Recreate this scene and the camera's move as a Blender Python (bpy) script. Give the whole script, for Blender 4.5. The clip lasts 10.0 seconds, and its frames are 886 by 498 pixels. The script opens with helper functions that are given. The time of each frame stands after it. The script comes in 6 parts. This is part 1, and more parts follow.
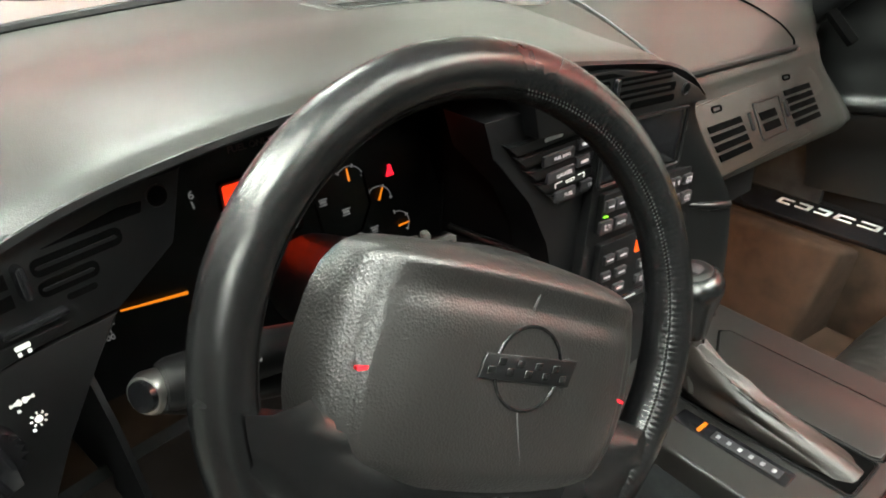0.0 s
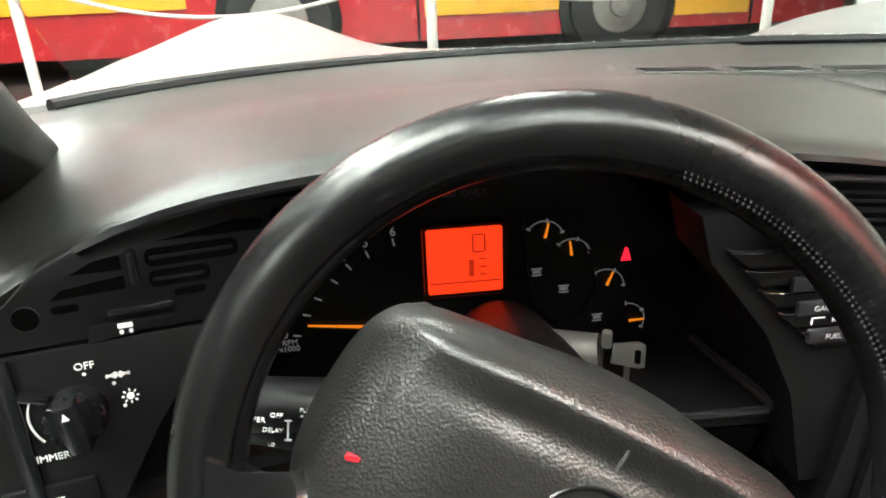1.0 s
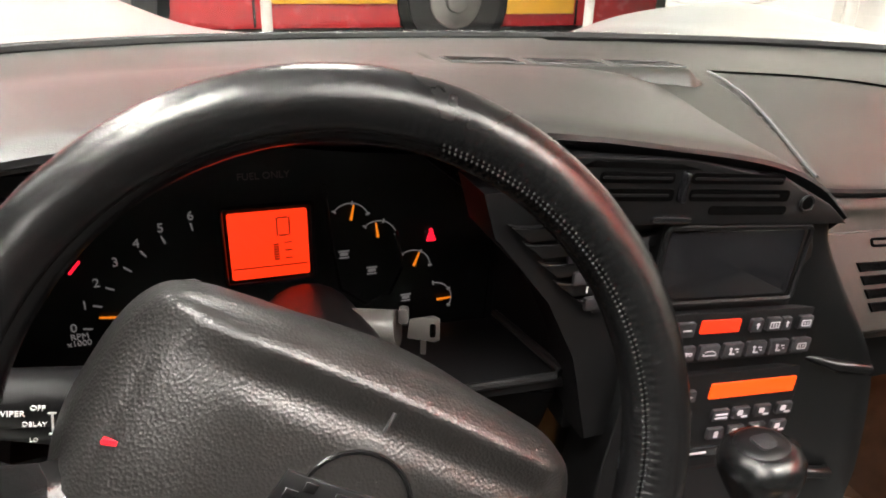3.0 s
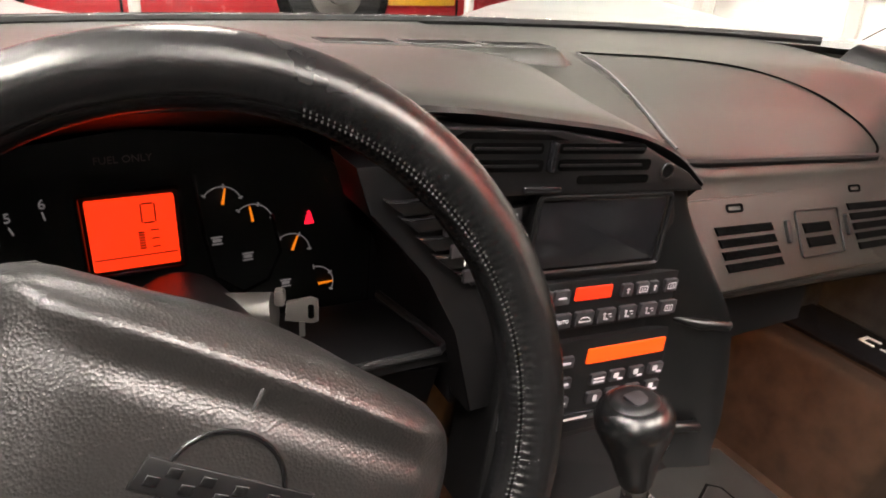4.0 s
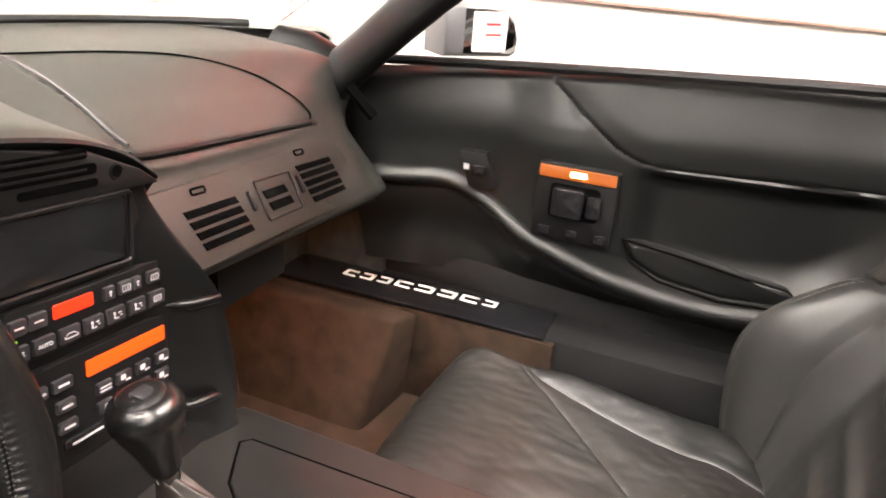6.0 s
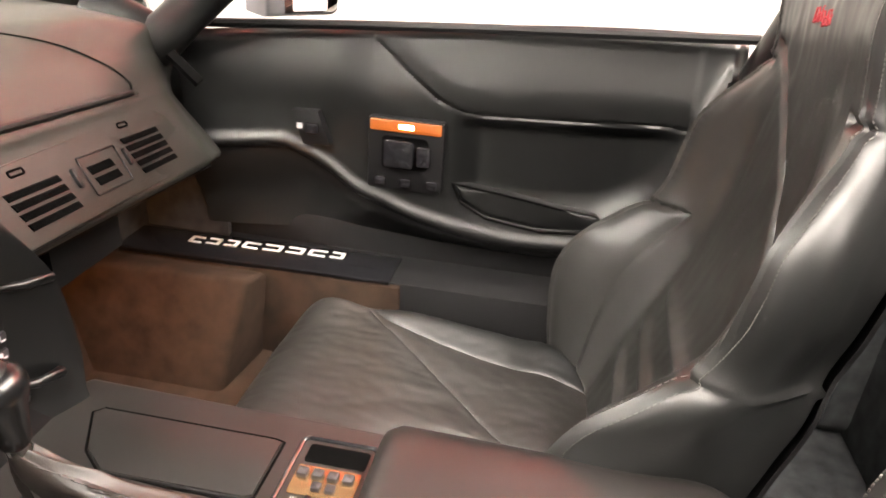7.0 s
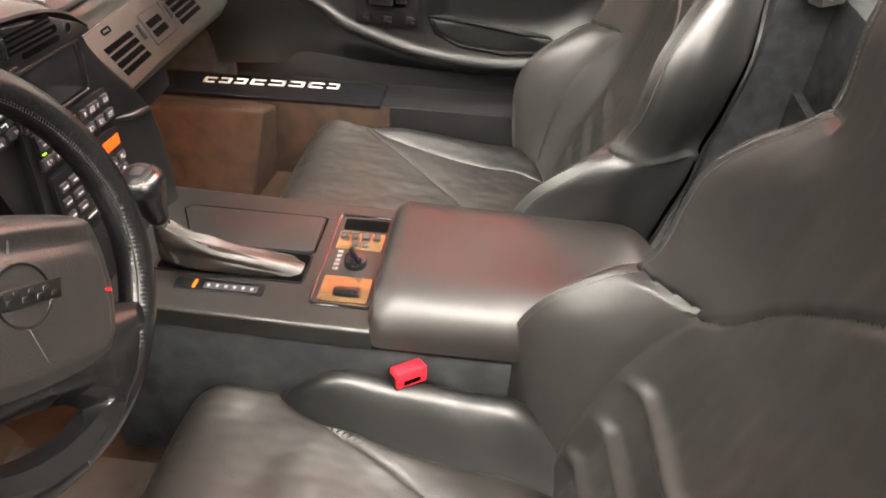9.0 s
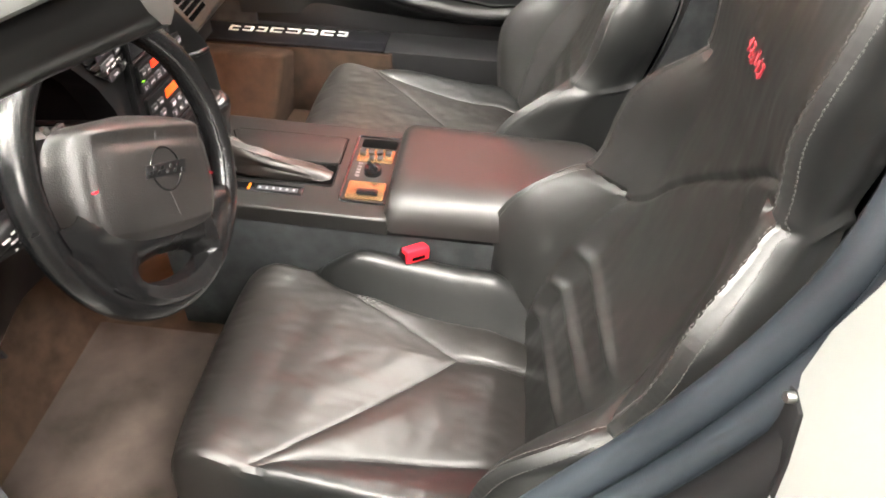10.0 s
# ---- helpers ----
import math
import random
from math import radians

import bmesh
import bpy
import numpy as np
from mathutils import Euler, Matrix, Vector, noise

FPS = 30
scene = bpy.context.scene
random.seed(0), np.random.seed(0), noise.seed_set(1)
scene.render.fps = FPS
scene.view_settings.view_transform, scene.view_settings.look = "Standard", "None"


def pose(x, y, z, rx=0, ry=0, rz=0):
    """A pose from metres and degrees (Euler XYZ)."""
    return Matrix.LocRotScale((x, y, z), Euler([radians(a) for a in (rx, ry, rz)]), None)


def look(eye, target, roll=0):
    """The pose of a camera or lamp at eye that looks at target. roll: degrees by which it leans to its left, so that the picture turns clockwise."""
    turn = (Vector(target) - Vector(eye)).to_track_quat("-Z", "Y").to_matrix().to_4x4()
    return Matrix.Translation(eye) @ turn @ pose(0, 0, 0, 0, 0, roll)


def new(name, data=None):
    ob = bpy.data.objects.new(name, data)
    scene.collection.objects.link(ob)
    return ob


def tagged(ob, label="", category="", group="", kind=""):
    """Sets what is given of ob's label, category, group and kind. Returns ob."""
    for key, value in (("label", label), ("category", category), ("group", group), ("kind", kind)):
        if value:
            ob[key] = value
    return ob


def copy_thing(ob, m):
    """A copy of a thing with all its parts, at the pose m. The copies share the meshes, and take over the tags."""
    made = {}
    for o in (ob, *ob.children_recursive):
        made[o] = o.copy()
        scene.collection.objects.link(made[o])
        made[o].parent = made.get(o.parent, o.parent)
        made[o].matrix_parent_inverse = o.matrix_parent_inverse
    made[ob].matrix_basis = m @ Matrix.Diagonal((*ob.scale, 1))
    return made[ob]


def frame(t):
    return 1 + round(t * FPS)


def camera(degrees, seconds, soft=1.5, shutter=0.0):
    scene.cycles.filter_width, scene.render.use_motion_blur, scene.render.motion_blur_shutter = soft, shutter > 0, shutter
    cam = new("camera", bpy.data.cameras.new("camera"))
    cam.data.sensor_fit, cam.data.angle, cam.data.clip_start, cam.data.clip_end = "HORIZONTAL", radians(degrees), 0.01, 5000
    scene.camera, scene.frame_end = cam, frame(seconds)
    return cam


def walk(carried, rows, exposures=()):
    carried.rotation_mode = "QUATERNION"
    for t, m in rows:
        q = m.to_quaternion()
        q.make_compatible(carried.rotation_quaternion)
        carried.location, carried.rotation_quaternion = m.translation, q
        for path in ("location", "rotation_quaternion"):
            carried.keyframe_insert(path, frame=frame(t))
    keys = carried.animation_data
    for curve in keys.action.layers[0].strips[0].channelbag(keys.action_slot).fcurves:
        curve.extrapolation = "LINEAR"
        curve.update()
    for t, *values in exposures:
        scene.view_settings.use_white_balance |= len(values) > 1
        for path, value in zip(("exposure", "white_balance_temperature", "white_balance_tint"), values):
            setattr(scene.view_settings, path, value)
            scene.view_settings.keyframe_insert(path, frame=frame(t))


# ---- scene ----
import functools

cam = camera(64.3, 10.0, soft=1.8)
PATH = [
    (0, (-0.598, -0.218, 1.023), (0.489, 1.134, 0.027), -1.9),
    (0.1, (-0.579, -0.211, 1.006), (0.387, 1.256, 0.049), -3.0),
    (0.2, (-0.559, -0.213, 1.0), (0.263, 1.354, 0.068), -4.0),
    (0.3, (-0.536, -0.211, 0.995), (0.163, 1.43, 0.092), -4.5),
    (0.5, (-0.488, -0.21, 0.994), (0.001, 1.531, 0.139), -4.4),
    (1, (-0.437, -0.214, 0.989), (-0.267, 1.619, 0.207), -2.5),
    (1.5, (-0.433, -0.223, 0.99), (-0.274, 1.615, 0.218), -0.9),
    (2, (-0.409, -0.227, 0.981), (-0.017, 1.57, 0.195), 0.9),
    (2.5, (-0.405, -0.227, 0.983), (0.11, 1.535, 0.189), 1.2),
    (4, (-0.394, -0.234, 0.969), (0.469, 1.379, 0.161), 2.8),
    (4.5, (-0.376, -0.234, 0.962), (0.724, 1.237, 0.169), 3.1),
    (5, (-0.373, -0.238, 0.963), (0.967, 1.026, 0.182), 3.2),
    (5.5, (-0.375, -0.239, 0.962), (1.202, 0.72, 0.192), 3.7),
    (6, (-0.397, -0.284, 0.993), (1.322, 0.37, 0.208), 4.6),
    (6.2, (-0.404, -0.283, 1.0), (1.35, 0.26, 0.207), 5.0),
    (7.3, (-0.475, -0.361, 1.039), (1.288, -0.165, 0.114), 4.1),
    (7.5, (-0.498, -0.366, 1.052), (1.251, -0.206, 0.095), 4.1),
    (8, (-0.564, -0.362, 1.081), (1.122, -0.234, 0.012), 3.7),
    (8.5, (-0.63, -0.349, 1.11), (0.979, -0.218, -0.07), 3.0),
    (9, (-0.716, -0.348, 1.138), (0.822, -0.217, -0.134), 2.5),
    (9.5, (-0.822, -0.385, 1.187), (0.639, -0.24, -0.172), 1.7),
    (10, (-0.978, -0.359, 1.253), (0.482, -0.269, -0.111), 3.3),
]
walk(cam, [(t, look(eye, target, roll)) for t, eye, target, roll in PATH],
     [(0.0, 0.45, 6300, -1), (1.5, 0.24, 6200, 3), (2.5, 0.27, 6400, 8), (4.0, 0.3, 6850, 16), (5.0, 0.62, 6850, 16), (6.2, 0.6, 6950, 17), (7.5, 0.8, 7100, 17), (8.5, 0.82, 7100, 16), (9.3, 1.0, 6850, 13), (10.0, 1.05, 6700, 12)])


# ---- world and light ----
world = bpy.data.worlds.new("hall_air")
scene.world = world
world.use_nodes = True
world.node_tree.nodes["Background"].inputs[0].default_value = (0.9, 0.95, 1.0, 1)
world.node_tree.nodes["Background"].inputs[1].default_value = 0.04


# ---- materials ----
def nodes_of(name):
    m = bpy.data.materials.new(name)
    m.use_nodes = True
    t = m.node_tree
    return m, t, t.nodes["Principled BSDF"]


def surface(name, col, rough=0.5, metal=0.0, fine=700, bump=0.15, var=0.2, big=9, spec=0.5, coat=0.0, cells=False, rvar=0.1, dist=0.0006, stretch=None, random_tint=0.0):
    """A procedural surface: large stains, fine grain relief, uneven gloss."""
    m, t, p = nodes_of(name)
    n, lk = t.nodes, t.links
    tc = n.new("ShaderNodeTexCoord")
    src = tc.outputs["Object"]
    if stretch:
        mp = n.new("ShaderNodeMapping")
        mp.inputs["Scale"].default_value = stretch
        lk.new(src, mp.inputs[0])
        src = mp.outputs[0]
    a = n.new("ShaderNodeTexNoise")
    a.inputs["Scale"].default_value, a.inputs["Detail"].default_value = big, 5
    lk.new(src, a.inputs["Vector"])
    ramp = n.new("ShaderNodeValToRGB")
    ramp.color_ramp.elements[0].position, ramp.color_ramp.elements[1].position = 0.3, 0.7
    ramp.color_ramp.elements[0].color = (*[c * (1 - var) for c in col], 1)
    ramp.color_ramp.elements[1].color = (*[min(1, c * (1 + var)) for c in col], 1)
    lk.new(a.outputs["Fac"], ramp.inputs[0])
    out = ramp.outputs[0]
    b = n.new("ShaderNodeTexVoronoi" if cells else "ShaderNodeTexNoise")
    b.inputs["Scale"].default_value = fine
    lk.new(src, b.inputs["Vector"])
    fac = b.outputs["Distance"] if cells else b.outputs["Fac"]
    mr = n.new("ShaderNodeMapRange")
    mr.inputs["To Min"].default_value, mr.inputs["To Max"].default_value = max(0.02, rough - rvar), min(1, rough + rvar)
    lk.new(a.outputs["Fac"], mr.inputs[0])
    lk.new(mr.outputs[0], p.inputs["Roughness"])
    if bump:
        bp = n.new("ShaderNodeBump")
        bp.inputs["Strength"].default_value, bp.inputs["Distance"].default_value = bump, dist
        lk.new(fac, bp.inputs["Height"])
        lk.new(bp.outputs[0], p.inputs["Normal"])
    if random_tint:
        oi = n.new("ShaderNodeObjectInfo")
        hs = n.new("ShaderNodeHueSaturation")
        m2 = n.new("ShaderNodeMapRange")
        m2.inputs["To Min"].default_value, m2.inputs["To Max"].default_value = 1 - random_tint, 1 + random_tint
        lk.new(oi.outputs["Random"], m2.inputs[0])
        lk.new(m2.outputs[0], hs.inputs["Value"])
        lk.new(out, hs.inputs["Color"])
        out = hs.outputs[0]
    lk.new(out, p.inputs["Base Color"])
    p.inputs["Metallic"].default_value = metal
    p.inputs["Specular IOR Level"].default_value = spec
    p.inputs["Coat Weight"].default_value = coat
    return m


def glow(name, col, strength):
    m, t, p = nodes_of(name)
    p.inputs["Base Color"].default_value = (*[c * 0.12 for c in col], 1)
    p.inputs["Emission Color"].default_value = (*col, 1)
    p.inputs["Emission Strength"].default_value = strength
    p.inputs["Roughness"].default_value = 0.4
    return m


def wrinkled(name, col, rough, crease=0.13, run=(9, 34, 30), thin=0.035, turn=0):
    """Worn leather: pebble grain plus soft creases."""
    m = surface(name, col, rough, fine=420, bump=0.07, var=0.12, big=9, cells=True, rvar=0.03, dist=0.0005, spec=0.55)
    t = m.node_tree
    n, lk = t.nodes, t.links
    p = n["Principled BSDF"]
    tc = n.new("ShaderNodeTexCoord")
    mp = n.new("ShaderNodeMapping")
    mp.inputs["Scale"].default_value = run
    mp.inputs["Rotation"].default_value = (0, 0, radians(turn))
    lk.new(tc.outputs["Object"], mp.inputs[0])
    w = n.new("ShaderNodeTexNoise")
    w.inputs["Scale"].default_value, w.inputs["Detail"].default_value, w.inputs["Distortion"].default_value = 0.7, 3, 0.8
    lk.new(mp.outputs[0], w.inputs["Vector"])
    # thin crease lines where the noise crosses its middle
    d = n.new("ShaderNodeMath")
    d.operation = "SUBTRACT"
    d.inputs[1].default_value = 0.5
    lk.new(w.outputs["Fac"], d.inputs[0])
    ab = n.new("ShaderNodeMath")
    ab.operation = "ABSOLUTE"
    lk.new(d.outputs[0], ab.inputs[0])
    mr = n.new("ShaderNodeMapRange")
    mr.inputs["From Max"].default_value = thin
    lk.new(ab.outputs[0], mr.inputs[0])
    bp = n.new("ShaderNodeBump")
    bp.inputs["Strength"].default_value, bp.inputs["Distance"].default_value = crease, 0.0010
    lk.new(mr.outputs[0], bp.inputs["Height"])
    first = p.inputs["Normal"].links[0].from_node
    lk.new(bp.outputs[0], first.inputs["Normal"])
    return m


VINYL = surface("black_vinyl", (0.0028, 0.0029, 0.0031), 0.31, fine=1500, bump=0.08, var=0.12, cells=True, spec=0.32, rvar=0.03)
DOORVINYL = surface("door_vinyl", (0.0042, 0.0045, 0.0046), 0.34, fine=1500, bump=0.08, var=0.12, cells=True, spec=0.40, rvar=0.03)
DASH = surface("dash_vinyl", (0.0100, 0.0100, 0.0088), 0.37, fine=1300, bump=0.20, var=0.15, big=6, cells=True, spec=0.45, rvar=0.04)
PLASTIC = surface("black_plastic", (0.0034, 0.0034, 0.0038), 0.42, fine=2200, bump=0.08, var=0.15, spec=0.25, rvar=0.05)
GLOSSY = surface("gloss_black_plastic", (0.006, 0.006, 0.007), 0.18, fine=600, bump=0.0, var=0.1)
CHARCOAL = surface("charcoal_plastic_edge", (0.009, 0.009, 0.0095), 0.3, fine=600, bump=0.02, var=0.1)
# bronze plates; the orange reflection on them is put into this colour
SATIN = surface("satin_plate_orange_reflection", (0.34, 0.20, 0.10), 0.25, metal=0.85, fine=600, bump=0.02, var=0.1, rvar=0.03)
MESH = surface("dull_grille_mesh", (0.022, 0.022, 0.021), 0.6, fine=1800, bump=0.3, var=0.2)
# near-black that paints the shade in openings; also colours seams and joints
DARK = surface("shade_and_seam_black", (0.002, 0.002, 0.002), 0.9, bump=0.0, spec=0.0)
SEATFACE = wrinkled("matt_seat_leather", (0.0110, 0.0110, 0.0106), 0.37, 0.05, (9, 24, 22), 0.015)
LEATHER = wrinkled("black_leather", (0.0058, 0.0062, 0.0062), 0.40, 0.05, (9, 24, 22), 0.015)
CREASED = wrinkled("creased_leather", (0.0120, 0.0108, 0.0100), 0.43, 0.08, (9, 20, 14), 0.008, 35)
BOOT = surface("dusty_boot_leather", (0.012, 0.0092, 0.0078), 0.45, fine=900, bump=0.2, var=0.5, big=25, cells=True)
ARMLEATHER = surface("armrest_vinyl", (0.0095, 0.0080, 0.0076), 0.39, fine=1100, bump=0.2, var=0.15, cells=True, spec=0.6, rvar=0.03)
RIM = surface("wheel_leather", (0.0035, 0.0035, 0.0038), 0.27, fine=1100, bump=0.16, var=0.15, cells=True, dist=0.0004, spec=0.5, rvar=0.015)
PAD = surface("airbag_vinyl", (0.0095, 0.0088, 0.0086), 0.34, fine=680, bump=0.36, var=0.2, cells=True, dist=0.0006, spec=0.6, rvar=0.03)
# grey of the wheel's cover seam; also paints a groove's highlight
SEAM_AND_GLINT = surface("grey_seam_and_glint", (0.045, 0.045, 0.046), 0.4, bump=0.0)
STITCH = surface("thread_grey", (0.022, 0.022, 0.022), 0.7, bump=0.0)
CARPET = surface("black_carpet", (0.040, 0.043, 0.045), 0.95, fine=900, bump=0.9, var=0.35, big=30, spec=0.1, dist=0.003)
# brown carpet; the footwell's warm lamp light is partly in this colour
BROWNCARPET = surface("brown_and_lamplit_carpet", (0.034, 0.021, 0.0145), 0.95, fine=900, bump=0.9, var=0.35, big=26, spec=0.1, dist=0.003)
MATPILE = surface("worn_floor_mat", (0.056, 0.044, 0.038), 0.95, fine=900, bump=0.9, var=0.55, big=7, spec=0.1, dist=0.003)
CONSOLEVINYL = surface("console_vinyl", (0.010, 0.0095, 0.009), 0.36, fine=1300, bump=0.12, var=0.15, cells=True, spec=0.5, rvar=0.03)
RUBBER = surface("black_rubber", (0.006, 0.006, 0.0065), 0.55, fine=300, bump=0.1, spec=0.25)
JAMBGREY = surface("grey_jamb_primer", (0.055, 0.054, 0.050), 0.5, fine=300, bump=0.1)
STRIP = surface("blue_grey_weatherstrip", (0.013, 0.018, 0.023), 0.45, fine=300, bump=0.15)
WHITEPAINT = surface("white_car_paint", (0.22, 0.23, 0.22), 0.30, fine=200, bump=0.02, var=0.05, coat=0.15, rvar=0.03)
SMALLINK = surface("button_print", (0.36, 0.34, 0.36), 0.6, bump=0.0, var=0.05)
INK = surface("white_print", (0.75, 0.75, 0.74), 0.6, bump=0.0, var=0.05)
GREYINK = surface("dim_grey_print", (0.26, 0.26, 0.27), 0.6, bump=0.0, var=0.1)
DIMINK = surface("faint_print", (0.10, 0.07, 0.07), 0.6, bump=0.0, var=0.1)
# weak glow added so the gauge print reads in its dark recess
GLOWPRINT = glow("faintly_glowing_print", (1.0, 0.92, 0.92), 0.085)
CHROME = surface("brushed_metal", (0.55, 0.54, 0.52), 0.3, metal=1.0, fine=400, bump=0.1)
STEEL = surface("grey_steel", (0.16, 0.155, 0.145), 0.45, metal=0.6, fine=300, bump=0.15)
KEYSTEEL = surface("worn_key_steel", (0.10, 0.095, 0.09), 0.42, metal=0.5, fine=300, bump=0.15)
REDPLASTIC = surface("red_plastic", (0.55, 0.01, 0.02), 0.35, bump=0.0)
REDTHREAD = surface("red_thread", (0.30, 0.02, 0.03), 0.7, fine=1500, bump=0.4)
BUTTON = surface("grey_button", (0.012, 0.011, 0.013), 0.5, fine=900, bump=0.05)
LCD = glow("red_lcd", (1.0, 0.035, 0.006), 1.15)
LCDDIM = surface("lcd_segment", (0.25, 0.004, 0.002), 0.5, bump=0.0)
ORANGE = glow("orange_display", (1.0, 0.085, 0.004), 1.25)
REDLED = glow("red_telltale", (1.0, 0.01, 0.03), 1.5)
NEEDLE = glow("orange_needle", (1.0, 0.25, 0.01), 0.7)
GREENLED = glow("green_led", (0.3, 0.9, 0.03), 0.8)
WARMLENS = glow("warm_lamp_lens", (1.0, 0.24, 0.03), 0.16)
BULB = glow("lamp_bulb", (1.0, 0.44, 0.13), 90.0)
FOOTBULB = glow("footwell_bulb", (1.0, 0.40, 0.12), 800.0)
DOORBULB = glow("amber_door_bulb", (1.0, 0.36, 0.08), 160.0)
FLOORTILE = surface("polished_dark_floor", (0.045, 0.036, 0.034), 0.22, fine=60, bump=0.03, var=0.25, big=2)
WALLWHITE = surface("white_metal_wall", (0.66, 0.66, 0.62), 0.5, fine=80, bump=0.03, var=0.06, big=1.5)
WALLDARK = surface("dark_hall_wall", (0.12, 0.12, 0.12), 0.6, fine=80, bump=0.03, var=0.1, big=1.5)
WALLPALE = surface("pale_ribbed_wall", (0.52, 0.52, 0.46), 0.5, fine=80, bump=0.03, var=0.06, big=1.5)
ORANGEREFLECT = surface("orange_reflector_paint", (0.90, 0.30, 0.03), 0.5, fine=80, bump=0.03, var=0.1, big=1.5)
REDREFLECT = surface("red_reflector_paint", (0.92, 0.11, 0.08), 0.5, fine=80, bump=0.03, var=0.1, big=1.5)
CEIL = surface("dark_ceiling", (0.04, 0.04, 0.042), 0.8, fine=80, bump=0.03, var=0.05)
TRUCKRED = surface("truck_red_paint", (0.34, 0.016, 0.020), 0.25, bump=0.0, var=0.1, coat=0.4)
TRUCKYELLOW = surface("truck_yellow_paint", (0.55, 0.27, 0.015), 0.35, bump=0.0, var=0.1)
POSTWHITE = surface("white_post_paint", (0.50, 0.485, 0.45), 0.4, bump=0.0, var=0.05)
PANELLIGHT = glow("ceiling_panel_light", (1.0, 0.97, 0.90), 50.0)
MIRROR = surface("mirror_glass", (0.85, 0.85, 0.85), 0.02, metal=1.0, bump=0.0, var=0.0, rvar=0.0)
PAPER = surface("paper", (0.58, 0.50, 0.47), 0.8, bump=0.0, var=0.05)


def glass(name, ior=1.2):
    m, t, p = nodes_of(name)
    p.inputs["Base Color"].default_value = (0.97, 0.99, 0.98, 1)
    p.inputs["Roughness"].default_value = 0.0
    p.inputs["Transmission Weight"].default_value = 1.0
    p.inputs["IOR"].default_value = ior
    p.inputs["Specular IOR Level"].default_value = 0.3
    return m


# ---- builders ----
def link(name, bm, mat, parent=None, label="", smooth=True):
    me = bpy.data.meshes.new(name)
    bmesh.ops.recalc_face_normals(bm, faces=bm.faces)
    bm.to_mesh(me)
    bm.free()
    me.materials.append(mat)
    if smooth:
        me.shade_smooth()
        me.set_sharp_from_angle(angle=radians(38))
    ob = new(name, me)
    if parent is not None:
        ob.parent = parent
        ob.matrix_parent_inverse = parent.matrix_basis.inverted()
    if label:
        ob["label"] = label
    return ob


def part(name, bm, mat, parent, label=""):
    return link(name, bm, mat, parent, label)


def thing(name, label, category, at=(0, 0, 0), group="", kind=""):
    ob = new(name)
    ob.empty_display_size = 0.05
    ob.matrix_basis = Matrix.Translation(at)
    return tagged(ob, label, category, group, kind)


def frame3(o, right, up):
    r, u = Vector(right).normalized(), Vector(up).normalized()
    n = r.cross(u).normalized()
    u = n.cross(r)
    m = Matrix.Identity(4)
    for i, c in enumerate((r, u, n)):
        m[0][i], m[1][i], m[2][i] = c
    m.translation = o
    return m


WORLD = Matrix.Identity(4)


def box(a, b, bevel=0.003, m=WORLD, seg=2):
    bm = bmesh.new()
    bmesh.ops.create_cube(bm, size=1)
    for v in bm.verts:
        v.co = Vector([(a[i] + b[i]) / 2 + v.co[i] * (b[i] - a[i]) for i in range(3)])
    if bevel:
        bmesh.ops.bevel(bm, geom=list(bm.edges), offset=bevel, segments=seg, affect="EDGES", profile=0.6)
    bm.transform(m)
    return bm


def rrect(u0, u1, v0, v1, r, n=5):
    r = min(r, (u1 - u0) / 2.001, (v1 - v0) / 2.001)
    pts = []
    for cx, cy, a0 in ((u1 - r, v1 - r, 0), (u0 + r, v1 - r, 90), (u0 + r, v0 + r, 180), (u1 - r, v0 + r, 270)):
        for k in range(n):
            a = radians(a0 + 90 * k / (n - 1))
            pts.append((cx + r * math.cos(a), cy + r * math.sin(a)))
    return pts


def prism(m, outline, w0, w1, bevel=0.0, seg=2):
    """A polygon of the (u, v) plane of frame m, from depth w0 to w1 (w1: the seen face)."""
    bm = bmesh.new()
    lo = [bm.verts.new((u, v, w0)) for u, v in outline]
    hi = [bm.verts.new((u, v, w1)) for u, v in outline]
    top = bm.faces.new(hi)
    bm.faces.new(lo[::-1])
    k = len(outline)
    for i in range(k):
        bm.faces.new((lo[i], lo[(i + 1) % k], hi[(i + 1) % k], hi[i]))
    if bevel:
        bmesh.ops.bevel(bm, geom=list(top.edges), offset=bevel, segments=seg, affect="EDGES", profile=0.5)
    bm.transform(m)
    return bm


def tube(pts, r, seg=10, closed=False, squash=1.0, caps=True):
    bm = bmesh.new()
    P = [Vector(p) for p in pts]
    k = len(P)
    rr = r if isinstance(r, (list, tuple)) else [r] * k
    rings = []
    side = None
    for i in range(k):
        d = (P[(i + 1) % k] - P[i - 1]) if closed else (P[min(i + 1, k - 1)] - P[max(i - 1, 0)])
        d.normalize()
        if side is None:
            side = d.orthogonal().normalized()
        side = (side - d * side.dot(d)).normalized()
        up = d.cross(side)
        rings.append([bm.verts.new(P[i] + rr[i] * (math.cos(2 * math.pi * j / seg) * side + squash * math.sin(2 * math.pi * j / seg) * up)) for j in range(seg)])
    for i in range(k if closed else k - 1):
        a, b = rings[i], rings[(i + 1) % k]
        off = 0
        if closed and i == k - 1:
            off = min(range(seg), key=lambda o: (a[0].co - b[o].co).length)
        for j in range(seg):
            bm.faces.new((a[j], a[(j + 1) % seg], b[(j + 1 + off) % seg], b[(j + off) % seg]))
    if caps and not closed:
        bm.faces.new(rings[0][::-1])
        bm.faces.new(rings[-1])
    return bm


def disc(m, r0, r1, w0, w1, seg=28, bevel=0.0):
    return prism(m, [(r0 * math.cos(2 * math.pi * k / seg), r1 * math.sin(2 * math.pi * k / seg)) for k in range(seg)], w0, w1, bevel)


